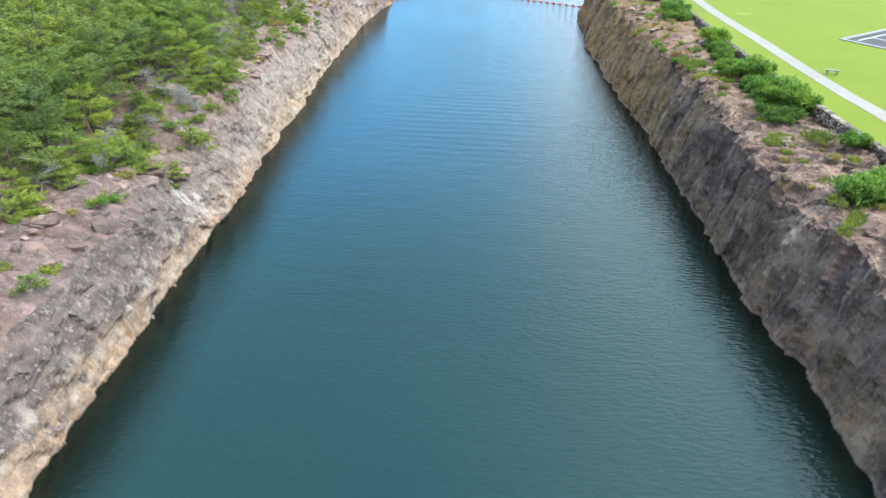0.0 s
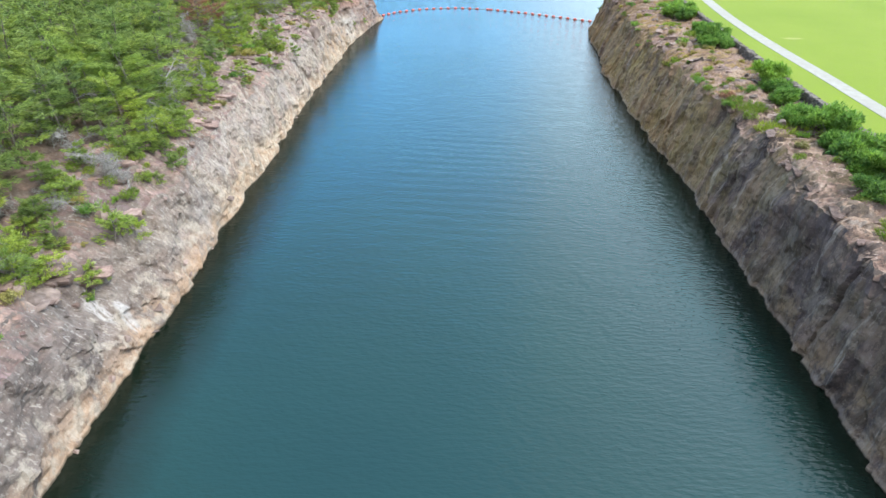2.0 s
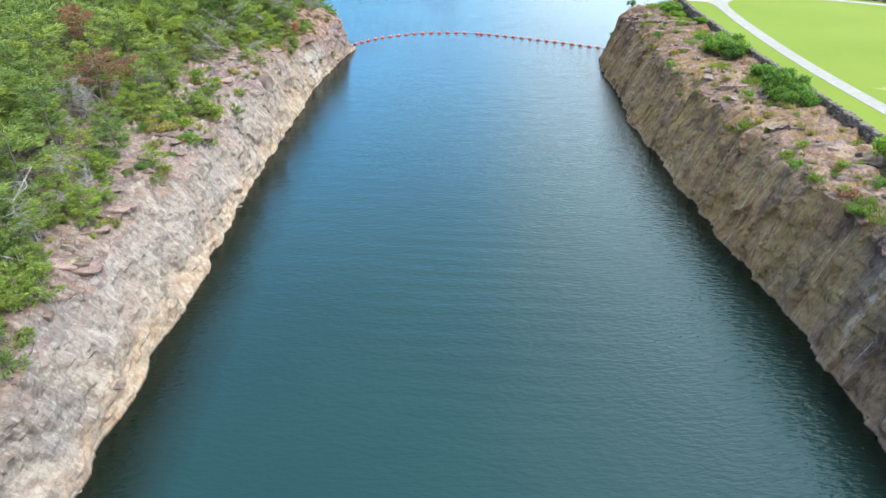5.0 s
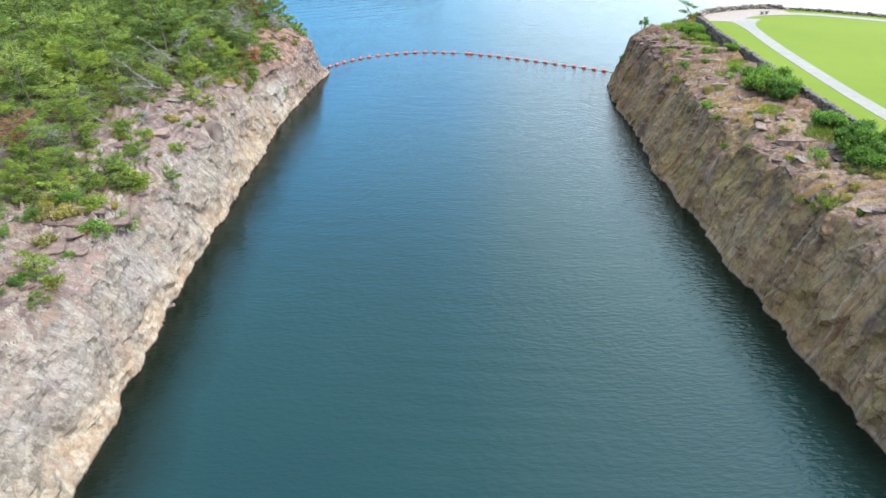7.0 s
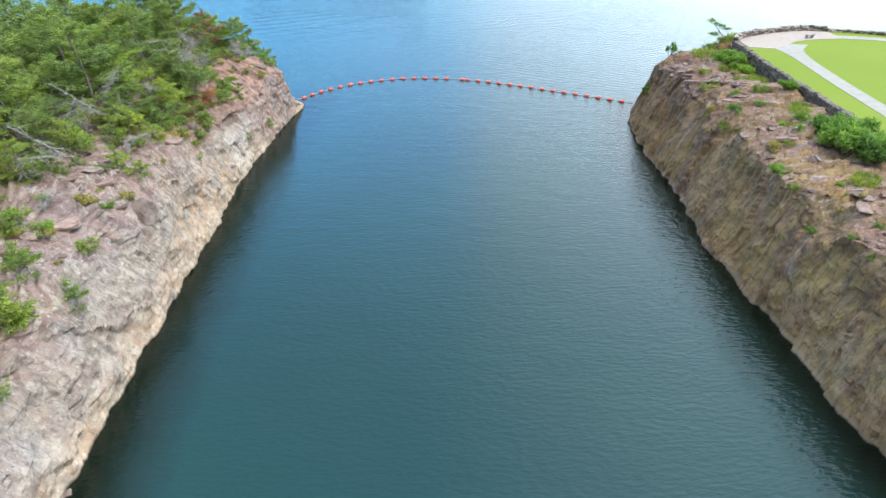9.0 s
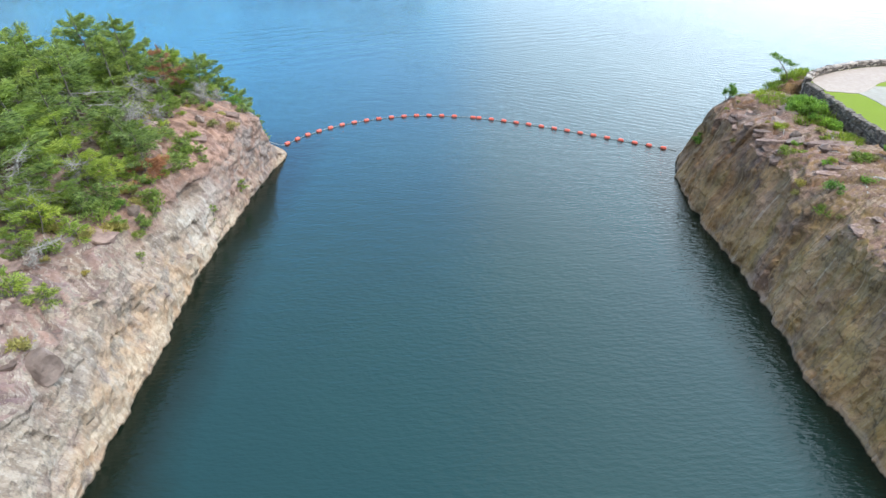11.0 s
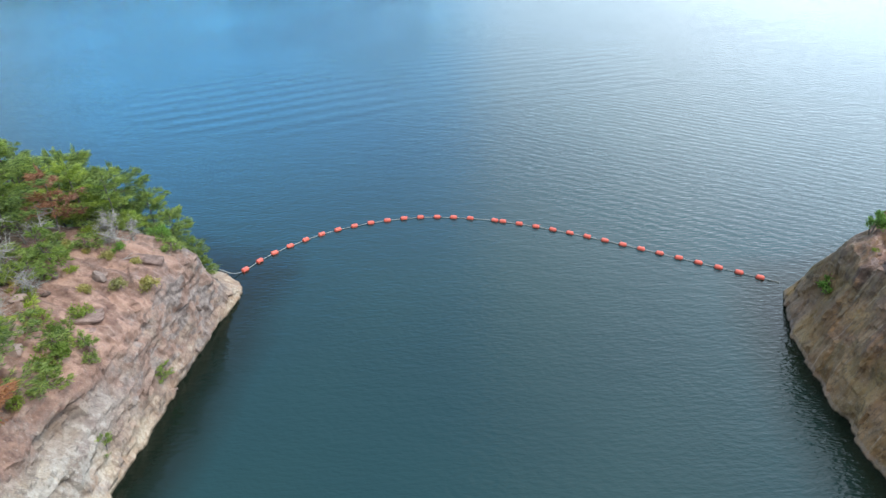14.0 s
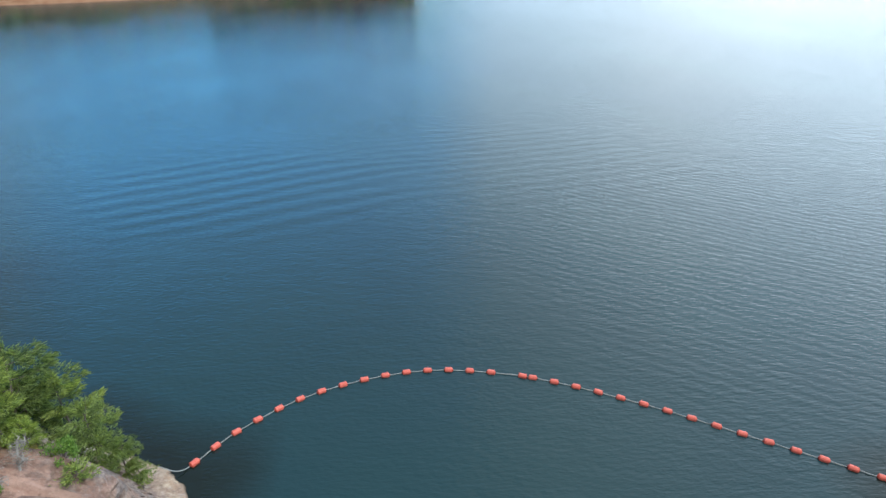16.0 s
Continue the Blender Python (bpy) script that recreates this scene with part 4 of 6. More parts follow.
LOW_WALL = [(42.4, 132.2), (47.0, 130.3), (54.0, 126.2), (64, 118.0), (84, 102.0), (120, 72)]


def strip(name, left, right, z, material, thick=0.04):
    """A thin slab between two lines of points."""
    n = len(left)
    v = [(x, y, z) for x, y in left] + [(x, y, z) for x, y in right] + [(x, y, z - thick) for x, y in left] + [(x, y, z - thick) for x, y in right]
    f = []
    for i in range(n - 1):
        f += [(i, n + i, n + i + 1, i + 1), (i, i + 1, 2 * n + i + 1, 2 * n + i), (n + i, 3 * n + i, 3 * n + i + 1, n + i + 1)]
    f += [(0, 2 * n, 3 * n, n), (n - 1, 2 * n - 1, 4 * n - 1, 3 * n - 1)]
    return mesh_of(name, v, f, material)


def smooth_line(pts, n):
    """Points along a Catmull-Rom line through pts."""
    p = [Vector((*q, 0)) for q in pts]
    p = [p[0] * 2 - p[1]] + p + [p[-1] * 2 - p[-2]]
    out = []
    for i in range(1, len(p) - 2):
        for j in range(n):
            t = j / n
            a, b, c, e = p[i - 1], p[i], p[i + 1], p[i + 2]
            q = 0.5 * (2 * b + (c - a) * t + (2 * a - 5 * b + 4 * c - e) * t * t + (3 * b - a - 3 * c + e) * t ** 3)
            out.append((q.x, q.y))
    return out + [pts[-1]]


edge_y = np.concatenate([np.arange(-130, 20, 10.0), np.arange(20, 127.6, 2.5)])
west_edge = [(float(lerp(v, WALL_Y, WALL_X)) + 0.12, float(v)) for v in edge_y] + FAR_WALL[1:] + LOW_WALL
rim = west_edge + [(160, 40), (230, -20), (230, -130)]
n = len(rim)
me = mesh_of("lawn", [(x, y, LAWN_Z) for x, y in rim] + [(x, y, LAWN_Z - 1.7) for x, y in rim],
             [tuple(range(n - 1, -1, -1))] + [(i, (i + 1) % n, n + (i + 1) % n, n + i) for i in range(n)], M_LAWN)
thing("lawn", "bright yellow-green mown lawn behind the stone wall", "lawn", data=me, kind="structure")

PATH_MID = [(34.0, -40), (33.2, 20), (32.4, 44.5), (31.9, 52), (31.6, 60), (31.45, 70), (31.2, 78), (31.05, 86), (31.2, 95), (31.8, 105), (32.6, 114), (33.7, 122.5), (34.3, 126.5)]


def ribbon(mid, half, flare=0.0):
    """Both edges of a path; flare widens its last stretch."""
    left, right, base, n = [], [], half, len(mid)
    for i, (x, y) in enumerate(mid):
        a, b = mid[max(i - 1, 0)], mid[min(i + 1, len(mid) - 1)]
        t = Vector((b[0] - a[0], b[1] - a[1])).normalized()
        half = base + flare * max(0.0, (i - n * 0.86) / (n * 0.14)) ** 2
        left.append((x - t.y * half, y + t.x * half))
        right.append((x + t.y * half, y - t.x * half))
    return left, right


fl, fr = ribbon(smooth_line(PATH_MID, 6), 0.75, 2.4)
thing("footpath", "pale concrete footpath curving across the lawn", "path", data=strip("footpath", fl, fr, LAWN_Z + 0.025, M_PATH), kind="structure")
fl, fr = ribbon(smooth_line([(39.0, 129.9), (43.0, 129.0), (47.0, 127.6), (53, 123.8), (62, 116.5), (82, 100)], 6), 0.75)
thing("footpath", "pale footpath beside the low stone wall", "path", data=strip("footpath", fl, fr, LAWN_Z + 0.032, M_PATH), kind="structure")
plaza_out = smooth_line([(30.1, 125.2), (30.5, 128.3), (33.1, 130.2), (36.4, 131.6), (40.0, 132.3), (42.3, 131.6)], 5)
plaza_in = smooth_line([(31.0, 125.0), (32.6, 124.6), (34.6, 125.9), (36.2, 127.3), (38.8, 128.2), (42.3, 128.5)], 5)
thing("paved_corner", "pinkish gravel paving at the lawn's lakeside corner", "paving", data=strip("paved_corner", plaza_out, plaza_in, LAWN_Z + 0.04, M_PLAZA), kind="structure")


def car_park():
    """Asphalt bay with a kerb and white lines, turned on the lawn."""
    a, b, o = Vector((0.82, 0.57, 0)), Vector((0.57, -0.82, 0)), Vector((41.2, 71.8, LAWN_Z))
    q = lambda s, t, z: tuple(o + a * s + b * t + Vector((0, 0, z)))

    def slab(name, s0, s1, t0, t1, z0, z1, m):
        v = [q(s, t, z) for z in (z0, z1) for s, t in ((s0, t0), (s1, t0), (s1, t1), (s0, t1))]
        return mesh_of(name, v, [(3, 2, 1, 0), (4, 5, 6, 7), (0, 1, 5, 4), (1, 2, 6, 5), (2, 3, 7, 6), (3, 0, 4, 7)], m)

    t = thing("parking_area", "dark asphalt parking area with white lines and grey kerb", "road", data=slab("parking_area", 0.0, 26, 0.0, 12, -0.2, 0.03, M_ASPHALT), kind="structure")
    part("kerb", slab("kerb", -0.45, 26, -0.45, 0.0, -0.2, 0.10, M_KERB), M_KERB, t)
    part("kerb", slab("kerb", -0.45, 0.0, 0.0, 12, -0.2, 0.10, M_KERB), M_KERB, t)
    part("white_line", slab("white_line", 0.9, 26, 0.9, 1.1, 0.03, 0.036, M_PAINT), M_PAINT, t)
    for i in range(4):
        part("white_line", slab("white_line", 3.5 + i * 3, 3.65 + i * 3, 1.1, 5.5, 0.03, 0.036, M_PAINT), M_PAINT, t)


car_park()

# ---- far shore ----
def hill(name, pts, height, from_shore, label):
    """A wooded slope behind a strip of bare shore."""
    line = smooth_line(pts, 8)
    rng = np.random.default_rng(5)
    rows = [(0.0, -1.0), (3.0, 0.7), (8.0, 1.6), (9.0, 3.0), (from_shore * 0.3, 0.75 * height), (from_shore * 0.65, 0.9 * height), (from_shore, height)]
    v, f = [], []
    for i, (x, y) in enumerate(line):
        a, b = line[max(i - 1, 0)], line[min(i + 1, len(line) - 1)]
        t = Vector((b[0] - a[0], b[1] - a[1])).normalized()
        for s, h in rows:
            v.append((x - t.y * s, y + t.x * s, h * (0.8 + 0.4 * rng.random())))
    n = len(rows)
    for i in range(len(line) - 1):
        for j in range(n - 1):
            f.append((i * n + j, (i + 1) * n + j, (i + 1) * n + j + 1, i * n + j + 1))
    return thing(name, label, "shore", data=mesh_of(name, v, f, M_SHORE, True), kind="structure"), line


far_shore, far_line = hill("far_shore", [(-420, 250), (-260, 318), (-152, 352), (-114, 371), (-80, 402), (-30, 417), (1.2, 414), (4.5, 480), (8, 600)], 26, 110, "wooded far shore with a strip of bare tan earth")


# ---- plants ----
def tube(verts, faces, pts, radii, sides):
    """Adds a tapered round branch along pts."""
    base = len(verts)
    for i, p in enumerate(pts):
        a, b = pts[max(i - 1, 0)], pts[min(i + 1, len(pts) - 1)]
        t = (Vector(b) - Vector(a)).normalized()
        s = t.orthogonal().normalized()
        u = t.cross(s)
        for k in range(sides):
            g = 2 * math.pi * k / sides
            verts.append(tuple(Vector(p) + (s * math.cos(g) + u * math.sin(g)) * radii[i]))
    for i in range(len(pts) - 1):
        for k in range(sides):
            n = (k + 1) % sides
            faces.append((base + i * sides + k, base + i * sides + n, base + (i + 1) * sides + n, base + (i + 1) * sides + k))


def needles(centres, axes, rng, count, length, width, spread):
    """Brushes of thin blades: count of them at each centre, leaning along its axis."""
    m = len(centres)
    c = np.repeat(np.array(centres), count, 0)
    ax = np.repeat(np.array(axes), count, 0)
    d = rng.normal(size=(m * count, 3)) * spread + ax
    d /= np.linalg.norm(d, axis=1)[:, None]
    s = np.cross(d, rng.normal(size=d.shape))
    s /= np.linalg.norm(s, axis=1)[:, None] + 1e-9
    ln = length * rng.uniform(0.6, 1.2, (m * count, 1))
    c = c + rng.normal(size=c.shape) * length * 0.25
    v = np.stack([c - s * width / 2, c + s * width / 2, c + d * ln + s * width * 0.2], 1).reshape(-1, 3)
    return v, np.arange(len(v)).reshape(-1, 3)


def leaves(centres, rng, length, width, up=0.5):
    """Single folded leaves, two triangles each."""
    c = np.array(centres)
    m = len(c)
    d = rng.normal(size=(m, 3)) + np.array([0, 0, up])
    d /= np.linalg.norm(d, axis=1)[:, None]
    s = np.cross(d, rng.normal(size=d.shape) * 0.6 + np.array([0, 0, 1.0]))
    s /= np.linalg.norm(s, axis=1)[:, None] + 1e-9
    ln = length * rng.uniform(0.6, 1.25, (m, 1))
    mid = c + d * ln * 0.5
    n = np.cross(s, d)
    v = np.stack([c, mid + s * width / 2 - n * width * 0.15, c + d * ln, mid - s * width / 2 - n * width * 0.15], 1).reshape(-1, 3)
    i = np.arange(m) * 4
    return v, np.concatenate([np.stack([i, i + 1, i + 2], 1), np.stack([i, i + 2, i + 3], 1)])


def pine_shape(seed, height, radius, tufts=26, blades=9, bare=0.2, needle=0.30, wide=0.075, lean=0.25):
    """Trunk, limbs and flat layered needle pads of a wind-shaped pine."""
    rng = np.random.default_rng(seed)
    tv, tf = [], []
    bend = rng.normal(size=2) * lean
    spine = lambda t: Vector((bend[0] * t * t + 0.12 * math.sin(5 * t + seed), bend[1] * t * t + 0.12 * math.cos(4 * t + seed), height * t))
    tube(tv, tf, [spine(i / 6) for i in range(7)], [0.014 * height * (1 - 0.92 * i / 6) ** 0.9 + 0.008 for i in range(7)], 6)
    cs, axs = [], []
    limbs = int(6 + height * 1.7)
    for i in range(limbs):
        t = bare + (0.96 - bare) * (i + rng.random() * 0.8) / limbs
        o = spine(t)
        g = i * 2.4 + rng.normal() * 0.5
        reach = radius * (0.30 + 1.02 * (1 - ((t - bare) / (1 - bare))) ** 0.7) * rng.uniform(0.5, 1.2)
        rise = rng.uniform(-0.08, 0.16) + 0.30 * t
        dirn = Vector((math.cos(g), math.sin(g), 0))
        pts = [o + dirn * reach * s + Vector((0, 0, reach * rise * s * s)) for s in (0, 0.35, 0.7, 1.0)]
        tube(tv, tf, pts, [0.022 + 0.006 * reach, 0.018, 0.012, 0.005], 3)
        side = Vector((-dirn.y, dirn.x, 0))
        k = max(5, int(tufts * (0.3 + 0.7 * reach / radius)))
        for j in range(k):
            s = 1.05 - 0.85 * rng.random() ** 1.1
            w = reach * 0.52 * math.sqrt(max(0.12, 1 - ((s - 0.72) / 0.5) ** 2))
            q = rng.uniform(-1, 1)
            off = side * q * w
            p = o + dirn * reach * s + Vector((0, 0, reach * rise * s * s + rng.normal() * 0.03 + 0.07 * (1 - abs(q)))) + off
            cs.append(tuple(p))
            ax = dirn * 0.8 + side * q * 0.7 + Vector((0, 0, 0.08))
            axs.append(tuple(ax.normalized()))
    for j in range(6):
        cs.append(tuple(spine(0.91 + 0.018 * j)))
        axs.append((0, 0, 1))
    nv, nf = needles(cs, axs, rng, blades, needle, wide, 0.24)
    return (np.array(tv), tf), (nv, nf)


def pine_things(name, seed, height, radius, foliage, label, category="tree", group="", **more):
    (tv, tf), (nv, nf) = pine_shape(seed, height, radius, **more)
    t = thing(name, label, category, group)
    part("trunk", mesh_of("trunk", tv, tf, M_BARK, True), M_BARK, t)
    part("crown", mesh_of("crown", nv, nf, foliage), foliage, t)
    return t


def dead_shape(seed, height, twigs=64):
    """A bare tree: crooked trunk, forked grey branches."""
    rng = np.random.default_rng(seed)
    v, f = [], []
    pts = [Vector((rng.normal() * 0.12 * i, rng.normal() * 0.12 * i, height * i / 5)) for i in range(6)]
    tube(v, f, pts, [0.055 * (1 - i / 6) + 0.01 for i in range(6)], 5)
    for i in range(twigs):
        t = rng.uniform(0.15, 1.0)
        a = int(t * 5) if t < 1 else 4
        o = pts[a].lerp(pts[min(a + 1, 5)], t * 5 - a)
        g, ln = rng.uniform(0, 6.28), height * rng.uniform(0.2, 0.5) * (1.15 - 0.6 * t)
        d = Vector((math.cos(g), math.sin(g), rng.uniform(-0.25, 0.5)))
        q = [o, o + d * ln * 0.5 + Vector(rng.normal(size=3)) * 0.08, o + d * ln + Vector(rng.normal(size=3)) * 0.16]
        tube(v, f, q, [0.019, 0.012, 0.004], 3)
        for _ in range(2):
            e = q[1] + Vector(rng.normal(size=3)) * ln * 0.4
            tube(v, f, [q[1], e], [0.009, 0.003], 3)
    return np.array(v), f


def bush_shape(seed, radius, height, count, length, width):
    """Stems from one root and many leaves gathered in uneven clumps."""
    rng = np.random.default_rng(seed)
    v, f, cs = [], [], []
    clumps = max(6, int(13 * radius))
    for i in range(clumps):
        g, r = rng.uniform(0, 6.28), radius * math.sqrt(rng.random()) * 0.85
        hub = Vector((math.cos(g) * r, math.sin(g) * r, height * rng.uniform(0.45, 1.0) * (1 - 0.45 * (r / radius) ** 2)))
        tube(v, f, [(hub.x * 0.15, hub.y * 0.15, -0.1), (hub.x * 0.6, hub.y * 0.6, hub.z * 0.5), tuple(hub)], [0.03, 0.02, 0.008], 3)
        rad = rng.uniform(0.22, 0.42) * (0.5 + 0.5 * radius)
        k = count // clumps
        p = rng.normal(size=(k, 3))
        p /= np.linalg.norm(p, axis=1)[:, None]
        p *= rad * rng.uniform(0.45, 1.05, (k, 1)) * np.array([1, 1, 0.75])
        p += np.array(hub)
        p[:, 2] = np.maximum(p[:, 2], 0.03)
        cs.append(p)
    return (np.array(v), f), leaves(np.concatenate(cs), rng, length, width)


def bush_things(name, seed, radius, height, count, length, width, foliage, label, group=""):
    (v, f), (lv, lf) = bush_shape(seed, radius, height, count, length, width)
    t = thing(name, label, "bush", group)
    part("stems", mesh_of("stems", v, f, M_BARK), M_BARK, t)
    part("leaves", mesh_of("leaves", lv, lf, foliage), foliage, t)
    return t


def tuft_mesh(name, seed, radius, height, blades, material):
    """A tussock of grass."""
    rng = np.random.default_rng(seed)
    g, r = rng.uniform(0, 6.28, blades // 5), radius * np.sqrt(rng.random(blades // 5))
    c = np.stack([np.cos(g) * r, np.sin(g) * r, np.zeros(len(g))], 1)
    ax = np.stack([np.cos(g) * r / radius * 0.7, np.sin(g) * r / radius * 0.7, np.ones(len(g))], 1)
    v, f = needles(c, ax, rng, 5, height, 0.045, 0.28)
    return mesh_of(name, v, f, material)


def place(src, first, x, y, z, turn, size):
    """The source itself on first use, a copy after that."""
    m = pose(x, y, z, 0, 0, turn) @ Matrix.Scale(size, 4)
    if first:
        src.matrix_basis = m
        return src
    c = copy_thing(src, pose(x, y, z, 0, 0, turn))
    c.scale = (size, size, size)
    return c


class Kind:
    """A few sources of one kind of plant, given out in turn."""

    def __init__(self, sources):
        self.s, self.used = sources, [False] * len(sources)

    def put(self, i, x, y, z, turn, size):
        i %= len(self.s)
        ob = place(self.s[i], not self.used[i], x, y, z, turn, size)
        self.used[i] = True
        return ob


pines = Kind([pine_things("pine_tree", 100 + i, h, r, M_PINE_Y if i in (0, 4) else M_PINE, lab, group="pines on the rock bank", tufts=54, blades=10, needle=0.27, wide=0.052)
              for i, (h, r, lab) in enumerate([(4.6, 1.8, "stunted green pine with layered needle pads"), (5.4, 2.0, "tall rounded green pine in the wood"),
                                               (4.0, 1.9, "low spreading pine with pale green tips"), (5.8, 1.7, "slender green pine leaning over its neighbours"),
                                               (3.4, 1.6, "short bushy yellow-green pine on rock"), (4.9, 2.2, "broad green pine with a flat crown")])])
young = Kind([pine_things("young_pine", 200 + i, h, r, M_PINE_Y if i != 1 else M_PINE, lab, group="young pines on the ledge", tufts=20, blades=8, bare=0.08, needle=0.22, wide=0.06, lean=0.1)
              for i, (h, r, lab) in enumerate([(1.5, 0.9, "small bright green pine growing from bare rock"), (1.1, 0.8, "low green pine shrub on a rock ledge"), (2.1, 1.05, "young yellow-green pine on the ledge")])])
scrub = Kind([bush_things("scrub_bush", 300 + i, r, h, n, 0.2, 0.07, m, lab, "scrub on the ledges")
              for i, (r, h, n, m, lab) in enumerate([(0.75, 0.6, 520, M_GRASS, "sparse yellow-green scrub on rock"), (0.6, 0.5, 420, M_DRY, "dry olive scrub rooted in a crack"), (0.9, 0.7, 650, M_BUSH, "low green leafy scrub on the ledge")])])

TREE_Y = (10, 25, 31, 38, 47, 51, 54, 62, 72, 77, 92, 99, 105, 110, 115, 123, 128, 134)
TREE_D = (8.6, 7.8, 6.9, 5.8, 7.6, 5.9, 4.6, 5.0, 6.6, 7.6, 8.7, 8.4, 7.4, 6.0, 6.0, 6.4, 7.0, 3.8)
rng = np.random.default_rng(8)
spots, far_spots = [], []
grid = {}
for _ in range(26000):
    x, y = rng.uniform(-104, -22), rng.uniform(14, 158)
    if x < -0.92 * (y + 2) - 6:
        continue
    z0, d, w = west_height(np.array([x]), np.array([y]))
    d = float(d[0])
    shore_d = float(lerp(y, WEST_Y, WEST_X)) - x
    if d < 1.6 or shore_d < float(lerp(y, TREE_Y, TREE_D)) + rng.normal() * 0.5:
        continue
    gap = 2.15 if shore_d < 20 else 2.6
    key = (int(x // 3), int(y // 3))
    if any(math.hypot(x - a, y - b) < gap for i in (-1, 0, 1) for j in (-1, 0, 1) for a, b in grid.get((key[0] + i, key[1] + j), ())):
        continue
    grid.setdefault(key, []).append((x, y))
    (spots if shore_d < 19 else far_spots).append((x, y, shore_d))
spots.sort(key=lambda s: s[2])
far_spots += spots[330:]
spots = spots[:330]
RED_AT = [(-32.4, 81.8), (-38.8, 92.4), (-28.0, 129.2), (-25.2, 114.9)]

TANGLE = [(-35.2, 54.2), (-28.6, 50.0), (-26.0, 48.9), (-24.6, 48.3), (-28.6, 68.0), (-29.4, 69.6), (-42.6, 82.5)]


def crowds_red(x, y):
    """Too close to a dying or dead pine, or hiding it from the camera's view."""
    if any(min(math.hypot(x - a, y - b), math.hypot(x - a - 0.5, y - b + 1.2)) < 1.5 for a, b in TANGLE):
        return True
    return any(min(math.hypot(x - a - 0.35 * q, y - b + 0.9 * q) for q in (0, 1.2, 2.4, 3.6)) < 2.1 for a, b in RED_AT)


for n, (x, y, d) in enumerate(spots):
    if crowds_red(x, y):
        continue
    near_edge = d < float(lerp(y, TREE_Y, TREE_D)) + 2.2
    size = rng.uniform(0.5, 0.85) if near_edge else rng.uniform(0.9, 1.35)
    kind = rng.integers(0, 6) if not near_edge else rng.choice([0, 2, 4, 4, 5])
    pines.put(int(kind), x, y, drop(west_tree, x, y) - 0.08, rng.uniform(0, 360), size)

# the farther wood, joined
wood_v, wood_f, bark_v, bark_f, nv0, bv0 = [], [], [], [], 0, 0
protos = [pine_shape(400 + i, h, r, tufts=17, blades=5, needle=0.46, wide=0.14) for i, (h, r) in enumerate([(5.0, 2.0), (6.0, 2.1), (4.4, 2.1), (5.6, 2.3)])]
for n, (x, y, d) in enumerate(far_spots):
    if crowds_red(x, y):
        continue
    (tv, tf), (nv, nf) = protos[n % 4]
    g, s = rng.uniform(0, 6.28), rng.uniform(0.75, 1.15)
    rot = np.array([[math.cos(g), -math.sin(g), 0], [math.sin(g), math.cos(g), 0], [0, 0, 1]]) * s
    at = np.array([x, y, drop(west_tree, x, y, 9.0) - 0.1])
    wood_v.append(nv @ rot.T + at)
    wood_f.append(nf + nv0)
    nv0 += len(nv)
    bark_v.append(tv @ rot.T + at)
    bark_f += [tuple(i + bv0 for i in q) for q in tf]
    bv0 += len(tv)
# thinner trees over the rest of the bank
lean_protos = [pine_shape(450 + i, h, r, tufts=8, blades=4, needle=0.6, wide=0.26) for i, (h, r) in enumerate([(5.0, 2.2), (5.6, 2.4), (4.4, 2.2)])]
grid = {}
for _ in range(9000):
    x, y = rng.uniform(-145, -27), rng.uniform(-60, 160)
    if x > -0.92 * (y + 2) - 6 and x > -104 and y > 14:
        continue
    d = float(west_height(np.array([x]), np.array([y]))[1][0])
    key = (int(x // 4), int(y // 4))
    if d < 8 or any(math.hypot(x - a, y - b) < 3.3 for i in (-1, 0, 1) for j in (-1, 0, 1) for a, b in grid.get((key[0] + i, key[1] + j), ())):
        continue
    grid.setdefault(key, []).append((x, y))
    (tv, tf), (nv, nf) = lean_protos[_ % 3]
    g, s = rng.uniform(0, 6.28), rng.uniform(0.8, 1.3)
    rot = np.array([[math.cos(g), -math.sin(g), 0], [math.sin(g), math.cos(g), 0], [0, 0, 1]]) * s
    at = np.array([x, y, drop(west_tree, x, y, 9.0) - 0.1])
    wood_v.append(nv @ rot.T + at)
    wood_f.append(nf + nv0)
    nv0 += len(nv)
wood = thing("pine_wood", "dense green pine wood covering the rocky bank", "wood", kind="stuff")
part("needles", mesh_of("needles", np.concatenate(wood_v), np.concatenate(wood_f), M_PINE), M_PINE, wood)
part("trunks", mesh_of("trunks", np.concatenate(bark_v), bark_f, M_BARK), M_BARK, wood)

# reddish dying pines
for n, ((x, y), h, r) in enumerate(zip(RED_AT, (5.0, 6.0, 4.4, 1.3), (2.5, 1.6, 1.4, 1.4))):
    t = pine_things("dying_pine", 500 + n, h, r, M_RED, "dying pine with rust-red needles" if n < 3 else "low scrub pine with orange-brown needles", tufts=34, blades=9, wide=0.05, bare=0.45 if n < 2 else 0.2)
    t.matrix_basis = pose(x, y, drop(west_tree, x, y) - 0.05, 0, 0, 40 * n)

# bare grey trees and fallen branches
DEAD = [(-33.5, 45.5, 1.8), (-29.5, 42.5, 1.6), (-28.4, 45.2, 1.5), (-26.6, 48.5, 1.6), (-34.0, 57.0, 2.6), (-27.6, 60.5, 1.7), (-33.0, 70.0, 3.0), (-27.6, 93.5, 1.3), (-26.4, 102.5, 1.6), (-33.0, 106.0, 2.6), (-30.0, 118.5, 2.4),
        (-24.5, 128.8, 1.5), (-25.1, 129.5, 1.6), (-23.8, 129.2, 1.3), (-24.9, 128.4, 1.2), (-27.0, 112.0, 1.2), (-29.2, 127.4, 2.6), (-36.0, 84.0, 2.8), (-27.5, 36.0, 1.3)]
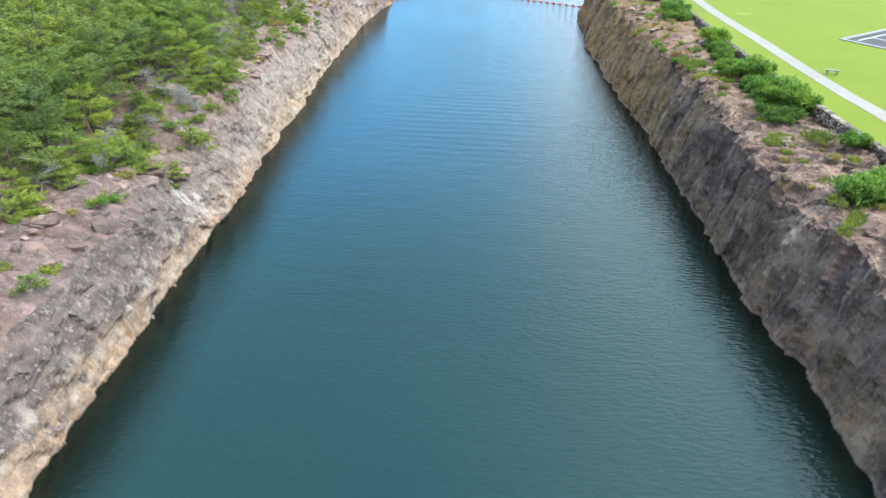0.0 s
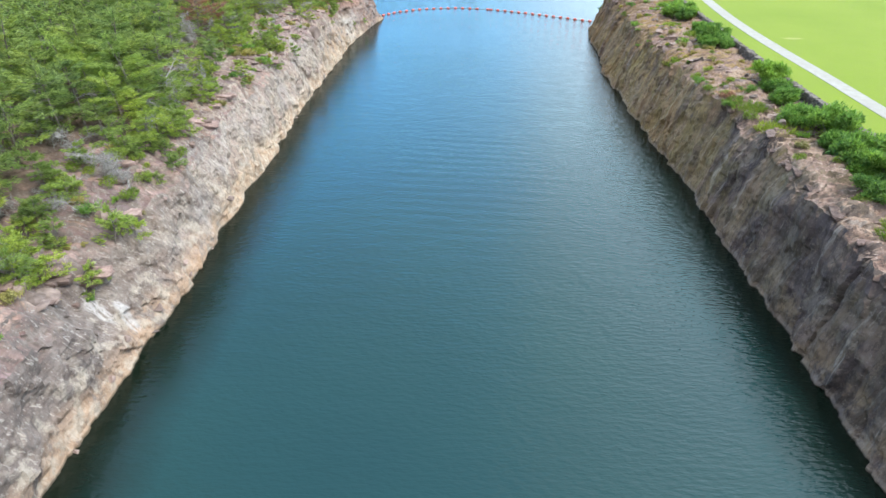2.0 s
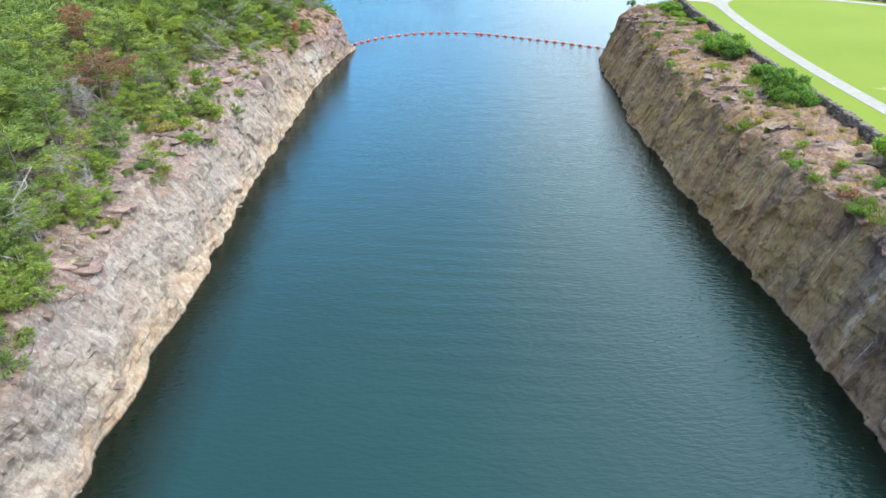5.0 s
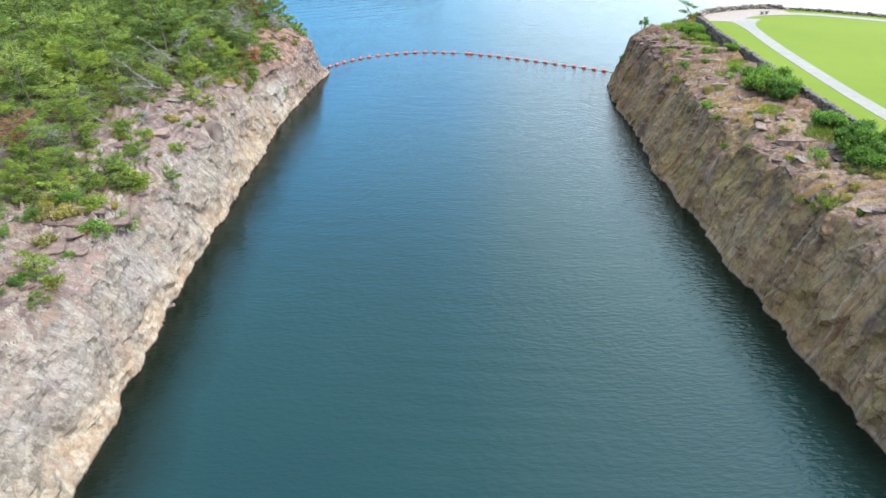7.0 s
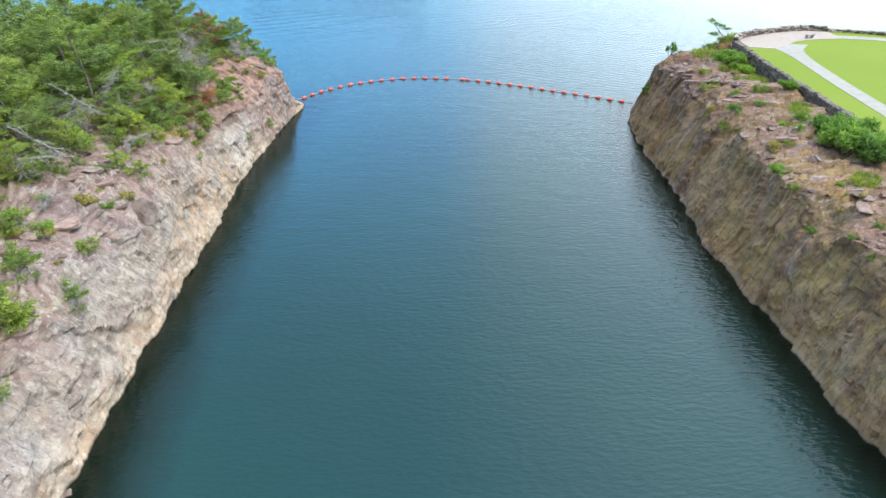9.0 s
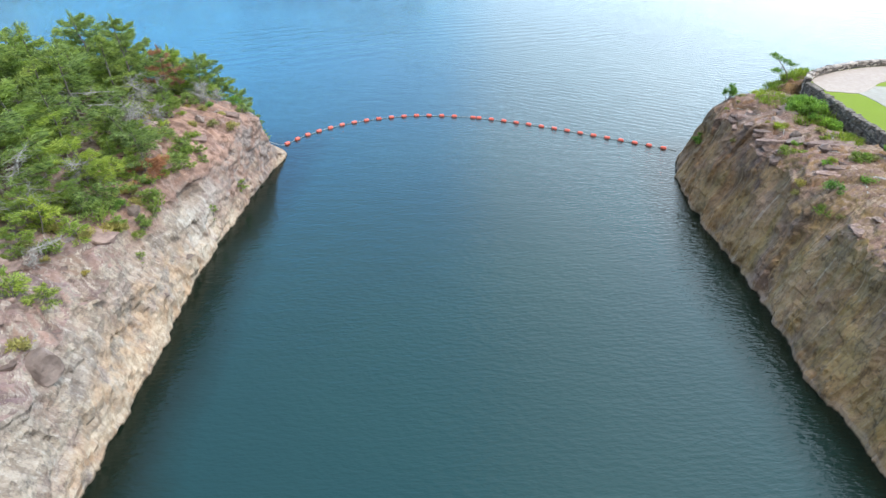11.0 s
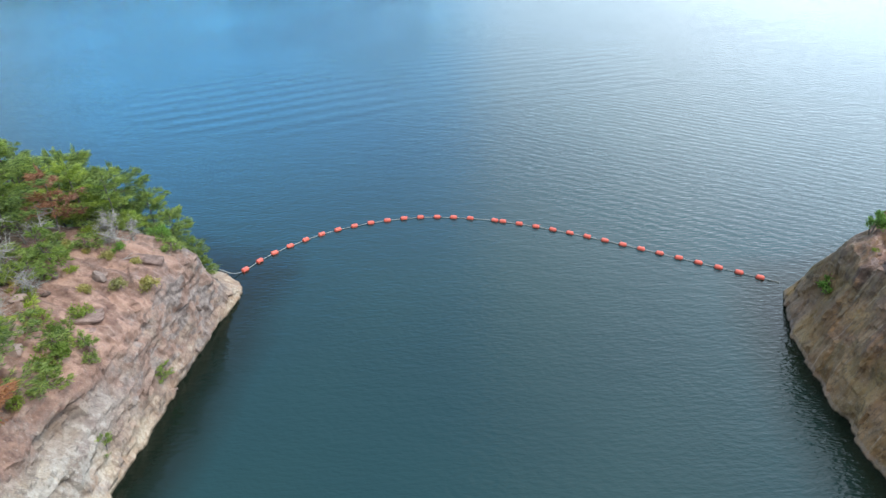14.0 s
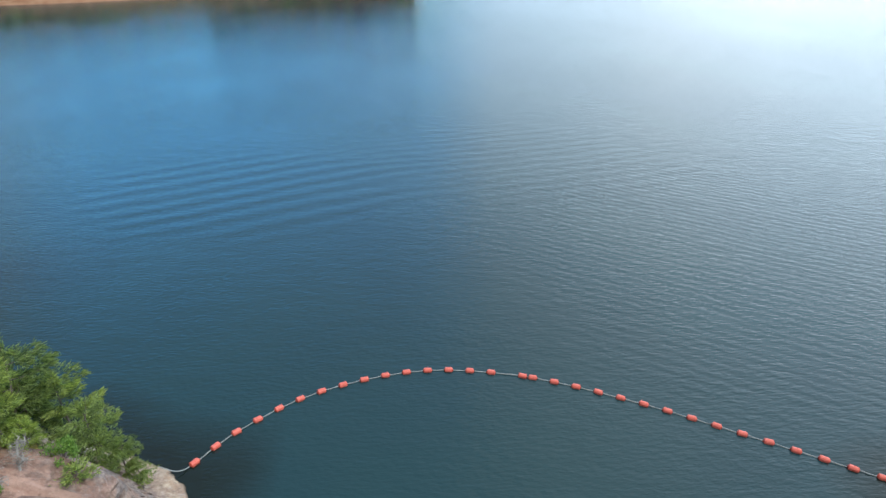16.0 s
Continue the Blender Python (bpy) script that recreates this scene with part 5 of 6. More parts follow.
DEAD += [(a + 0.7 * k, b - 0.5 * k, 1.9 + 0.3 * k) for a, b in TANGLE for k in (0, 1)]
for n, (x, y, h) in enumerate(DEAD):
    v, f = dead_shape(600 + n, h)
    t = thing("dead_tree", "bare grey dead pine with tangled branches", "dead tree", "dead pines", mesh_of("dead_tree", v, f, M_GREY))
    t.matrix_basis = pose(x, y, drop(west_tree, x, y) - 0.05, rng.normal() * 22, rng.normal() * 22, rng.uniform(0, 360))

for n in range(95):
    y = rng.uniform(18, 132)
    x = float(lerp(y, WEST_Y, WEST_X)) - float(lerp(y, TREE_Y, TREE_D)) - rng.uniform(-0.8, 13)
    h = rng.uniform(1.2, 3.6)
    if n < 6:
        dead_src = [] if n == 0 else dead_src
        dead_src.append(mesh_of("dead_tree", *dead_shape(640 + n, 2.4), M_GREY))
    t = thing("dead_tree", "bare grey dead pine with tangled branches", "dead tree", "dead pines", dead_src[n % len(dead_src)])
    t.matrix_basis = pose(x, y, drop(west_tree, x, y) + 0.1, rng.normal() * 25, rng.normal() * 25, rng.uniform(0, 360)) @ Matrix.Scale(h / 2.4, 4)

# young pines on the west ledge: x, y, width
LEDGE_A = [(-26.6, 28.5, 2.3), (-22.2, 22.0, 1.6), (-23.0, 43.2, 2.3), (-23.2, 40.2, 1.9), (-27.2, 32.2, 2.5), (-25.4, 35.3, 2.4), (-24.4, 38.9, 2.2), (-24.0, 53.5, 2.2), (-24.9, 72.8, 1.7), (-25.9, 85.3, 2.0),
           (-24.1, 71.2, 1.3), (-24.2, 73.0, 1.2), (-25.4, 84.5, 1.9), (-23.2, 50.1, 1.6), (-25.9, 51.3, 2.1), (-22.6, 44.6, 1.7), (-23.1, 52.4, 2.0), (-23.8, 57.3, 2.1)]
LEDGE_B = [(-25.4, 87.2, 2.0), (-24.6, 83.8, 2.3), (-26.3, 83.9, 2.1), (-23.4, 87.0, 1.8), (-24.4, 100.1, 1.8), (-25.8, 99.6, 1.8), (-27.8, 91.1, 2.0), (-26.5, 82.1, 2.6), (-23.7, 79.8, 1.5), (-23.6, 77.9, 1.2), (-21.7, 129.2, 1.8),
           (-23.6, 109.4, 0.9), (-24.4, 108.2, 1.4), (-26.4, 108.3, 2.1), (-22.9, 107.1, 0.8), (-25.6, 105.7, 2.0), (-24.1, 119.5, 1.6), (-24.3, 112.3, 1.8), (-26.7, 114.0, 1.6), (-23.3, 117.5, 2.0), (-21.7, 117.0, 1.3), (-21.0, 122.6, 1.3), (-23.3, 111.2, 1.4), (-24.9, 110.6, 1.7),
           (-30.4, 123.0, 3.0), (-28.4, 124.6, 2.8), (-26.8, 125.4, 2.4), (-29.4, 121.0, 3.2), (-27.6, 118.6, 2.8)]
for n, (x, y, w) in enumerate(LEDGE_A + LEDGE_B):
    young.put(n * 7 % 3, x, y, drop(west_tree, x, y) - 0.05, rng.uniform(0, 360), w / 2.0 * rng.uniform(0.9, 1.1))
for n in range(125):
    y = rng.uniform(20, 128)
    x = float(lerp(y, WEST_Y, WEST_X)) - float(lerp(y, TREE_Y, TREE_D)) + rng.uniform(-1.0, 1.6)
    young.put(n % 3, x, y, drop(west_tree, x, y) - 0.05, rng.uniform(0, 360), rng.uniform(0.5, 1.1))
TIP_TREES = [(-22.0, 133.4, 3.2), (-23.3, 133.4, 4.4), (-24.8, 134.2, 5.8), (-26.6, 133.6, 6.4), (-21.3, 133.2, 2.2), (-28.4, 134.4, 6.0), (-30.6, 136.4, 7.6), (-33.5, 137.5, 7.0)]
for n, (x, y, h) in enumerate(TIP_TREES):
    pines.put((3, 1, 3, 1)[n % 4], x, y, drop(west_tree, x, y) - 0.05, 70 * n, h / (5.8, 5.4, 5.8, 5.4)[n % 4])
# pines that stand out at the tip of the bank
for n, (x, y, h, r, bare, lab) in enumerate([(-25.4, 115.6, 3.4, 1.9, 0.15, "pale green spreading pine at the rock's edge"), (-27.2, 118.0, 3.8, 2.0, 0.2, "broad green pine above the pink slope"), (-33.4, 134.3, 7.2, 1.7, 0.6, "tall pine with a round crown on a bare stem"), (-25.8, 131.2, 4.6, 1.5, 0.3, "open layered pine at the tip of the bank")]):
    t = pine_things("pine_tree", 540 + n, h, r, M_PINE, lab, group="pines on the rock bank", tufts=46, blades=10, needle=0.25, wide=0.052, bare=bare, lean=0.5)
    t.matrix_basis = pose(x, y, drop(west_tree, x, y) - 0.08, 0, 0, 60 * n)
# low green shrubs spread over the west ledge: x, y, width
LEDGE_C = [(-26.6, 113.7, 1.9), (-25.2, 112.1, 1.7), (-23.8, 111.9, 2.1), (-23.5, 109.7, 1.6), (-23.5, 108.6, 0.9), (-24.6, 107.8, 1.9), (-22.9, 120.2, 1.2), (-21.8, 125.4, 1.6), (-24.0, 118.9, 2.0), (-22.6, 119.4, 0.8), (-25.8, 108.4, 2.1),
           (-27.8, 82.0, 2.0), (-27.0, 80.0, 1.9), (-25.8, 75.7, 1.8), (-25.4, 80.2, 1.9), (-25.4, 83.2, 1.7), (-26.6, 82.2, 2.2), (-25.9, 78.2, 2.0), (-24.3, 83.7, 1.6), (-24.5, 80.9, 1.1), (-24.2, 91.0, 1.5), (-26.4, 88.0, 1.7)]
for n, (x, y, w) in enumerate(LEDGE_C):
    (scrub if n % 3 else young).put(1 if n % 2 else 0, x, y, drop(west_tree, x, y) - 0.06, 47 * n, w / (1.5 if n % 3 else 1.8))
# thin scrub in the joints of the west bank
for n in range(190):
    y = rng.uniform(16, 132)
    x = float(lerp(y, WEST_Y, WEST_X)) - rng.uniform(2.4, 7.5)
    scrub.put(int(rng.choice([0, 0, 1, 1, 2])), x, y, drop(west_tree, x, y) - 0.05, rng.uniform(0, 360), rng.uniform(0.35, 1.0))

# leafy bushes below the stone wall: x, y, width
bushes = Kind([bush_things("leafy_bush", 700 + i, r, h, int(n * 2.0), 0.30, 0.095, M_BUSH, "dense bright green leafy bush below the wall", "bushes along the wall")
               for i, (r, h, n) in enumerate([(1.6, 1.5, 2600), (1.3, 1.2, 1900), (1.9, 1.4, 3000)])])
BUSH = [(26.2, 86.5, 3.4), (26.3, 90.8, 2.8), (25.9, 83.6, 2.8), (26.1, 70.6, 3.2), (26.3, 68.0, 3.2), (25.2, 60.2, 2.6), (26.0, 57.0, 3.6), (25.6, 54.6, 3.6), (26.3, 52.0, 3.6), (26.4, 49.2, 3.6), (25.2, 50.6, 2.8), (24.8, 47.8, 2.6),
        (27.4, 40.6, 2.0), (24.8, 33.3, 3.8), (26.6, 34.2, 3.2), (26.0, 65.2, 2.4), (26.4, 103.4, 3.2), (26.4, 100.4, 3.6), (26.5, 97.9, 2.4), (27.2, 119.3, 2.0), (27.0, 122.6, 2.2), (27.3, 112.0, 1.6), (26.0, 62.6, 2.0)]
for n, (x, y, w) in enumerate(BUSH):
    bushes.put(n, x, y, drop(east_tree, x, y) - 0.1, rng.uniform(0, 360), w / 2.7)
# scrub and tussocks on the east ledge
for n in range(170):
    y = rng.uniform(28, 128)
    x = float(lerp(y, EAST_Y, EAST_X)) + rng.uniform(2.2, 9.0)
    if x > 27.6:
        continue
    scrub.put(int(rng.choice([0, 0, 1, 1, 2])), x, y, drop(east_tree, x, y) - 0.05, rng.uniform(0, 360), rng.uniform(0.3, 0.9))
tufts = [tuft_mesh("grass_tuft", 800 + i, r, h, n, M_GRASS) for i, (r, h, n) in enumerate([(0.8, 0.30, 620), (1.1, 0.28, 900), (0.6, 0.26, 380)])]
TUFT = [(26.0, 43.1, 2.2), (22.6, 58.8, 2.0), (23.0, 63.4, 1.8), (22.9, 43.1, 1.6), (22.4, 63.8, 2.0), (22.6, 70.1, 1.2), (26.0, 90.5, 2.2), (25.2, 89.4, 1.9), (23.9, 92.0, 0.9), (23.5, 94.6, 1.5), (21.0, 79.6, 1.5), (22.6, 30.4, 1.8), (24.0, 36.0, 1.8),
        (26.0, 125.7, 2.2), (27.3, 124.4, 2.4), (28.6, 125.2, 1.6), (26.9, 121.3, 2.6), (30.4, 131.6, 2.6), (32.5, 133.0, 2.4), (26.6, 116.4, 1.8), (26.8, 108.6, 1.8), (25.8, 107.0, 1.6), (27.2, 129.0, 2.0), (28.6, 130.6, 2.2)]
for n, (x, y, w) in enumerate(TUFT):
    t = thing("grass_tuft", "bright yellow-green wild grass on the rock ledge", "grass", "wild grass on the ledge", tufts[n % 3])
    t.matrix_basis = pose(x, y, drop(east_tree, x, y) - 0.03, 0, 0, 50 * n) @ Matrix.Scale(w / 1.5, 4)
    if n % 2:
        t = thing("grass_tuft", "bright yellow-green wild grass on the rock ledge", "grass", "wild grass on the ledge", tufts[(n + 1) % 3])
        t.matrix_basis = pose(x + 0.8, y + 0.9, drop(east_tree, x + 0.8, y + 0.9) - 0.03, 0, 0, 50 * n) @ Matrix.Scale(w / 2.0, 4)
# small trees on the eastern point
for n, (x, y, h, lab) in enumerate([(22.8, 127.8, 1.6, "small green tree at the cliff's edge"), (20.5, 127.0, 1.4, "sparse shrub hanging over the cliff"), (33.6, 134.8, 1.2, "small grey-green shrub behind the wall"), (36.0, 135.6, 1.1, "small grey-green shrub behind the wall")]):
    t = bush_things("small_tree", 900 + n, h * 0.45, h, 520, 0.24, 0.10, M_BUSH, lab)
    t.matrix_basis = pose(x, y, drop(east_tree, x, y, 7.0) - 0.1, 0, 0, 0)


def leaning_tree(x, y, label):
    """A thin crooked stem over the lake with a few flat leaf pads."""
    r = np.random.default_rng(77)
    stem = [(0, 0, -0.2), (-0.25, 0.05, 0.6), (-0.75, 0.1, 1.2), (-1.35, 0.1, 1.8), (-1.75, 0.15, 2.3)]
    v, f, cs = [], [], []
    tube(v, f, stem, [0.07, 0.06, 0.045, 0.03, 0.012], 6)
    for hub, rad in (((-1.8, 0.15, 2.35), 0.5), ((-1.2, 0.35, 1.95), 0.5), ((-0.5, 0.2, 1.7), 0.45), ((-1.55, -0.2, 0.95), 0.5), ((-1.0, 0.2, 0.8), 0.4), ((0.15, 0.25, 1.35), 0.4)):
        base = min(stem[1:], key=lambda p: math.dist(p, hub))
        tube(v, f, [base, hub], [0.022, 0.008], 4)
        p = r.normal(size=(150, 3)) * np.array([0.5, 0.5, 0.14]) * rad
        cs.append(p + np.array(hub))
    t = thing("small_tree", label, "tree")
    part("trunk", mesh_of("trunk", v, f, M_BARK, True), M_BARK, t)
    part("leaves", mesh_of("leaves", *leaves(np.concatenate(cs), r, 0.2, 0.08, 0.2), M_BUSH), M_BUSH, t)
    t.matrix_basis = pose(x, y, drop(east_tree, x, y, 7.2), 0, 0, 0)


leaning_tree(30.6, 132.2, "thin crooked tree leaning out over the lake")
rb = bush_things("red_scrub", 930, 0.7, 0.5, 380, 0.24, 0.08, M_RED, "low scrub with rust-red leaves on the ledge")
rb.matrix_basis = pose(21.4, 66.6, drop(east_tree, 21.4, 66.6) - 0.05)

# ---- loose rock ----
def rock_mesh(name, seed, size, material):
    """An angular block, cut by planes and roughened."""
    r = random.Random(seed)
    bm = bmesh.new()
    bmesh.ops.create_icosphere(bm, subdivisions=3, radius=0.75)
    for _ in range(13):
        n = Vector((r.gauss(0, 1), r.gauss(0, 1), r.gauss(0, 1))).normalized()
        k = r.uniform(0.26, 0.46)
        for v in bm.verts:
            e = v.co.dot(n) - k
            if e > 0:
                v.co -= n * e
    for v in bm.verts:
        v.co = Vector((v.co.x * size[0], v.co.y * size[1], v.co.z * size[2])) + noise.noise_vector(v.co * 2.3 + Vector((seed, 0, 0))) * 0.05
    me = bpy.data.meshes.new(name)
    bm.to_mesh(me)
    bm.free()
    me.materials.append(material)
    return me


rocks = [rock_mesh("boulder", i, s, M_BOULDER if i % 2 else M_SLAB) for i, s in enumerate([(1.0, 1.3, 0.7), (0.8, 1.0, 0.7), (1.5, 1.2, 0.4), (1.2, 1.7, 0.45), (0.6, 0.7, 0.5), (1.9, 1.3, 0.35)])]


def boulder(i, x, y, tree, size, label):
    t = thing("boulder", label, "rock", "loose rocks on the banks", rocks[i % 6])
    t.matrix_basis = pose(x, y, drop(tree, x, y) + 0.12 * size, rng.normal() * 7, rng.normal() * 7, rng.uniform(0, 360)) @ Matrix.Scale(size, 4)


boulder(1, -23.4, 96.2, west_tree, 1.9, "large brown boulder on the pale rock edge")
boulder(1, -22.4, 29.0, west_tree, 1.5, "grey-brown boulder at the bank's edge")
for n in range(75):
    y = rng.uniform(16, 131)
    x = float(lerp(y, WEST_Y, WEST_X)) - rng.uniform(2.6, 6.5)
    boulder(n, x, y, west_tree, rng.uniform(0.35, 1.05), "weathered pinkish rock slab on the ledge" if n % 2 == 0 else "angular brown rock on the ledge")
for n in range(75):
    y = rng.uniform(30, 128)
    x = float(lerp(y, EAST_Y, EAST_X)) + rng.uniform(3.4, 8.2)
    boulder(n + 3, x, y, east_tree, rng.uniform(0.3, 0.95), "weathered tan rock slab on the ledge" if (n + 3) % 2 == 0 else "angular dark rock on the ledge")
for n in range(26):
    y = rng.uniform(16, 132)
    x = float(lerp(y, WEST_Y, WEST_X)) - rng.uniform(0.0, 0.5)
    boulder(n, x, y, west_tree, rng.uniform(0.25, 0.6), "pale fallen rock at the water's edge")



def slab_mesh(name, seed, size, material):
    """A bed of rock with broken ends: a block with chipped corners and a rough top."""
    r = random.Random(seed)
    bm = bmesh.new()
    bmesh.ops.create_cube(bm, size=1.0)
    bmesh.ops.subdivide_edges(bm, edges=bm.edges[:], cuts=3, use_grid_fill=True)
    cuts = []
    for _ in range(7):
        n = Vector((r.choice((-1, 1)) * r.uniform(0.2, 1), r.choice((-1, 1)) * r.uniform(0.2, 1), r.uniform(-0.3, 0.5))).normalized()
        cuts.append((n, r.uniform(0.47, 0.64)))
    for v in bm.verts:
        for n, k in cuts:
            e = v.co.dot(n) - k
            if e > 0:
                v.co -= n * e
        v.co += noise.noise_vector(v.co * 3.1 + Vector((seed * 3.7, 0, 0))) * 0.045
        v.co = Vector((v.co.x * size[0], v.co.y * size[1], v.co.z * size[2]))
    me = bpy.data.meshes.new(name)
    bm.to_mesh(me)
    bm.free()
    me.materials.append(material)
    return me


SLABS = [(2.6, 1.1, 0.7), (1.8, 0.9, 0.6), (3.4, 1.3, 0.8), (1.3, 0.8, 0.6), (2.2, 1.5, 0.65), (1.0, 0.7, 0.5)]
pink = [slab_mesh("broken_rock", 20 + i, q, M_BED) for i, q in enumerate(SLABS)]
brown = [slab_mesh("broken_rock", 40 + i, q, M_BED_DARK) for i, q in enumerate(SLABS)]


def slab(meshes, i, x, y, tree, size, label, turn):
    t = thing("broken_rock", label, "rock", "rock beds on the ledges", meshes[i % 6])
    t.matrix_basis = pose(x, y, drop(tree, x, y) - 0.2 * size, -6 + rng.normal() * 4, rng.normal() * 5, turn + rng.normal() * 9) @ Matrix.Diagonal((size, size, size * 0.75, 1))


for n in range(172):
    y = rng.uniform(16, 131)
    x = float(lerp(y, WEST_Y, WEST_X)) - rng.uniform(2.5, 6.6)
    if y > 104 and n % 5 > 1:
        continue
    slab(pink if rng.random() < 0.8 else brown, n, x, y, west_tree, rng.uniform(0.3, 0.85), "broken pinkish rock bed jutting from the ledge", 12)
for n, (x, y, size, lab, turn) in enumerate([(-26.7, 92.0, 0.95, "long pink rock slab lying on the ledge", 8), (-26.5, 96.4, 0.9, "flat pale rock slab lying on the ledge", 2), (-26.0, 75.0, 0.8, "pale flat rock slab beside a young pine", 6),
                                           (-23.4, 45.6, 0.8, "thick pink rock bed above the pale face", 10), (-27.6, 88.8, 0.8, "long pink rock slab lying on the ledge", 15), (-25.0, 106.6, 0.95, "long pink rock slab under the shrubs", 4)]):
    slab(pink, 2 if n % 2 == 0 else 4, x, y, west_tree, size, lab, turn)
for n in range(92):
    y = rng.uniform(28, 129)
    x = float(lerp(y, EAST_Y, EAST_X)) + rng.uniform(3.3, 8.6)
    slab(brown if rng.random() < 0.5 else pink, n, x, y, east_tree, rng.uniform(0.35, 0.85), "broken brown rock bed jutting from the ledge", -14)
for n, (x, y, size, turn) in enumerate([(26.3, 122.6, 1.0, -10), (25.6, 120.0, 1.1, -20), (24.0, 124.0, 0.8, 5), (25.2, 115.6, 1.0, -12), (22.6, 121.0, 0.8, 30), (27.2, 118.0, 0.9, -5)]):
    slab(pink, 2 * n + 2, x, y, east_tree, size, "flat pinkish-grey slab on the eastern point", turn)
for n in range(64):
    y = rng.uniform(28, 128)
    x = float(lerp(y, EAST_Y, EAST_X)) + float(lerp(y, (18, 45, 60, 85, 125), (2.4, 1.7, 2.4, 2.8, 2.6))) + rng.uniform(0.2, 0.7)
    slab(brown, n, x, y, east_tree, rng.uniform(0.25, 0.6), "dark broken rock at the cliff's brink", 70)

# driftwood logs on the east ledge
for n, (x, y, ln, turn) in enumerate([(24.2, 103.7, 1.9, 25), (25.2, 104.6, 1.5, 120), (23.4, 108.6, 1.7, 60), (24.6, 109.4, 1.4, 150), (23.0, 99.0, 1.3, 80)]):
    v, f = [], []
    tube(v, f, [(-ln / 2, 0, 0), (-ln / 6, 0.07, 0.05), (ln / 5, 0.02, 0.07), (ln / 2, 0.12, 0.03)], [0.085, 0.08, 0.06, 0.03], 7)
    tube(v, f, [(ln / 5, 0.02, 0.07), (ln / 3, 0.4, 0.16)], [0.04, 0.012], 4)
    t = thing("log", "bleached grey fallen log on the rock ledge", "log", "driftwood logs", mesh_of("log", v, f, M_GREY, True))
    t.matrix_basis = pose(x, y, drop(east_tree, x, y) + 0.07, 0, 3, turn)

# thin bleached sticks lying on both ledges
stick_meshes = []
for n in range(5):
    v, f = [], []
    ln = 1.1 + 0.25 * n
    tube(v, f, [(-ln / 2, 0, 0), (0, 0.08 - 0.04 * n, 0.06), (ln / 2, 0.05, 0.02)], [0.045, 0.035, 0.012], 5)
    tube(v, f, [(0, 0.08 - 0.04 * n, 0.06), (ln * 0.3, 0.38, 0.22)], [0.024, 0.008], 4)
    tube(v, f, [(-ln / 4, 0.04, 0.03), (-ln * 0.1, -0.34, 0.16)], [0.022, 0.007], 4)
    stick_meshes.append(mesh_of("dead_branch", v, f, M_GREY, True))
for n in range(34):
    east = n % 2 == 0
    y = rng.uniform(86, 126) if east else rng.uniform(30, 128)
    x = float(lerp(y, EAST_Y, EAST_X)) + rng.uniform(3.6, 8.4) if east else float(lerp(y, WEST_Y, WEST_X)) - rng.uniform(3.2, 7.0)
    t = thing("dead_branch", "bleached grey branch lying on the rock ledge", "branch", "dead branches on the ledges", stick_meshes[n % 5])
    t.matrix_basis = pose(x, y, drop(east_tree if east else west_tree, x, y) + 0.05, rng.normal() * 6, rng.normal() * 6, rng.uniform(0, 360)) @ Matrix.Scale(rng.uniform(0.6, 1.1), 4)

# ---- buoy line across the mouth ----
BOOM = [(-21.2, 134.8), (-20.2, 134.75), (-19.5, 135.5), (-17.65, 137.87), (-14.23, 140.62), (-10.15, 142.36), (-5.8, 143.15), (-1.37, 142.75), (2.8, 141.58), (8.2, 139.15), (13.35, 136.32), (19.8, 132.6), (21.0, 131.9)]
line = smooth_line(BOOM, 30)
arc = [0.0]
for a, b in zip(line, line[1:]):
    arc.append(arc[-1] + math.hypot(b[0] - a[0], b[1] - a[1]))


def along(s):
    return float(np.interp(s, arc, [p[0] for p in line])), float(np.interp(s, arc, [p[1] for p in line]))


start = arc[60]                                  # the first float, at the third point of the line
stops = [start + 1.482 * i for i in range(15)]
stops += [stops[-1] + 2.2, stops[-1] + 2.9]
stops += [stops[-1] + 1.482 * (i + 1) for i in range(14)]


def buoy_mesh(name, rings, material):
    v, f = [], []
    tube(v, f, [(x, 0, 0) for x, _ in rings], [r for _, r in rings], 14)
    n = len(rings)
    f.append(tuple(range(13, -1, -1)))
    f.append(tuple((n - 1) * 14 + i for i in range(14)))
    return mesh_of(name, v, f, material, False)


first = thing("buoy", "orange-red float on the barrier rope", "buoy", "floats across the channel mouth")
part("float_body", buoy_mesh("float_body", [(-0.265, 0.14), (-0.25, 0.17), (-0.22, 0.188), (-0.02, 0.193), (0.0, 0.184), (0.02, 0.193), (0.22, 0.188), (0.25, 0.17), (0.265, 0.14)], M_BUOY), M_BUOY, first)
for s in (-1, 1):
    part("end_collar", buoy_mesh("end_collar", [(0.26 * s, 0.09), (0.305 * s, 0.085), (0.32 * s, 0.05)] if s > 0 else [(-0.32, 0.05), (-0.305, 0.085), (-0.26, 0.09)], M_CAP), M_CAP, first)
for n, s in enumerate(stops):
    (x, y), (x2, y2) = along(s), along(s + 0.1)
    m = pose(x, y, 0.06, n * 37 % 360, 0, math.degrees(math.atan2(y2 - y, x2 - x)) + rng.normal() * 4)
    if n:
        copy_thing(first, m)
    else:
        first.matrix_basis = m
v, f = [], []
pts = []
for i in range(260):
    s = arc[-1] * i / 259
    x, y = along(s)
    pts.append((x, y, 0.05 + 0.55 * max(0, 1 - s / 1.6) + 0.02 * math.sin(s * 4.2)))
tube(v, f, pts, [0.028] * len(pts), 6)
thing("barrier_rope", "pale rope strung with floats across the water", "rope", data=mesh_of("barrier_rope", v, f, M_ROPE, True))

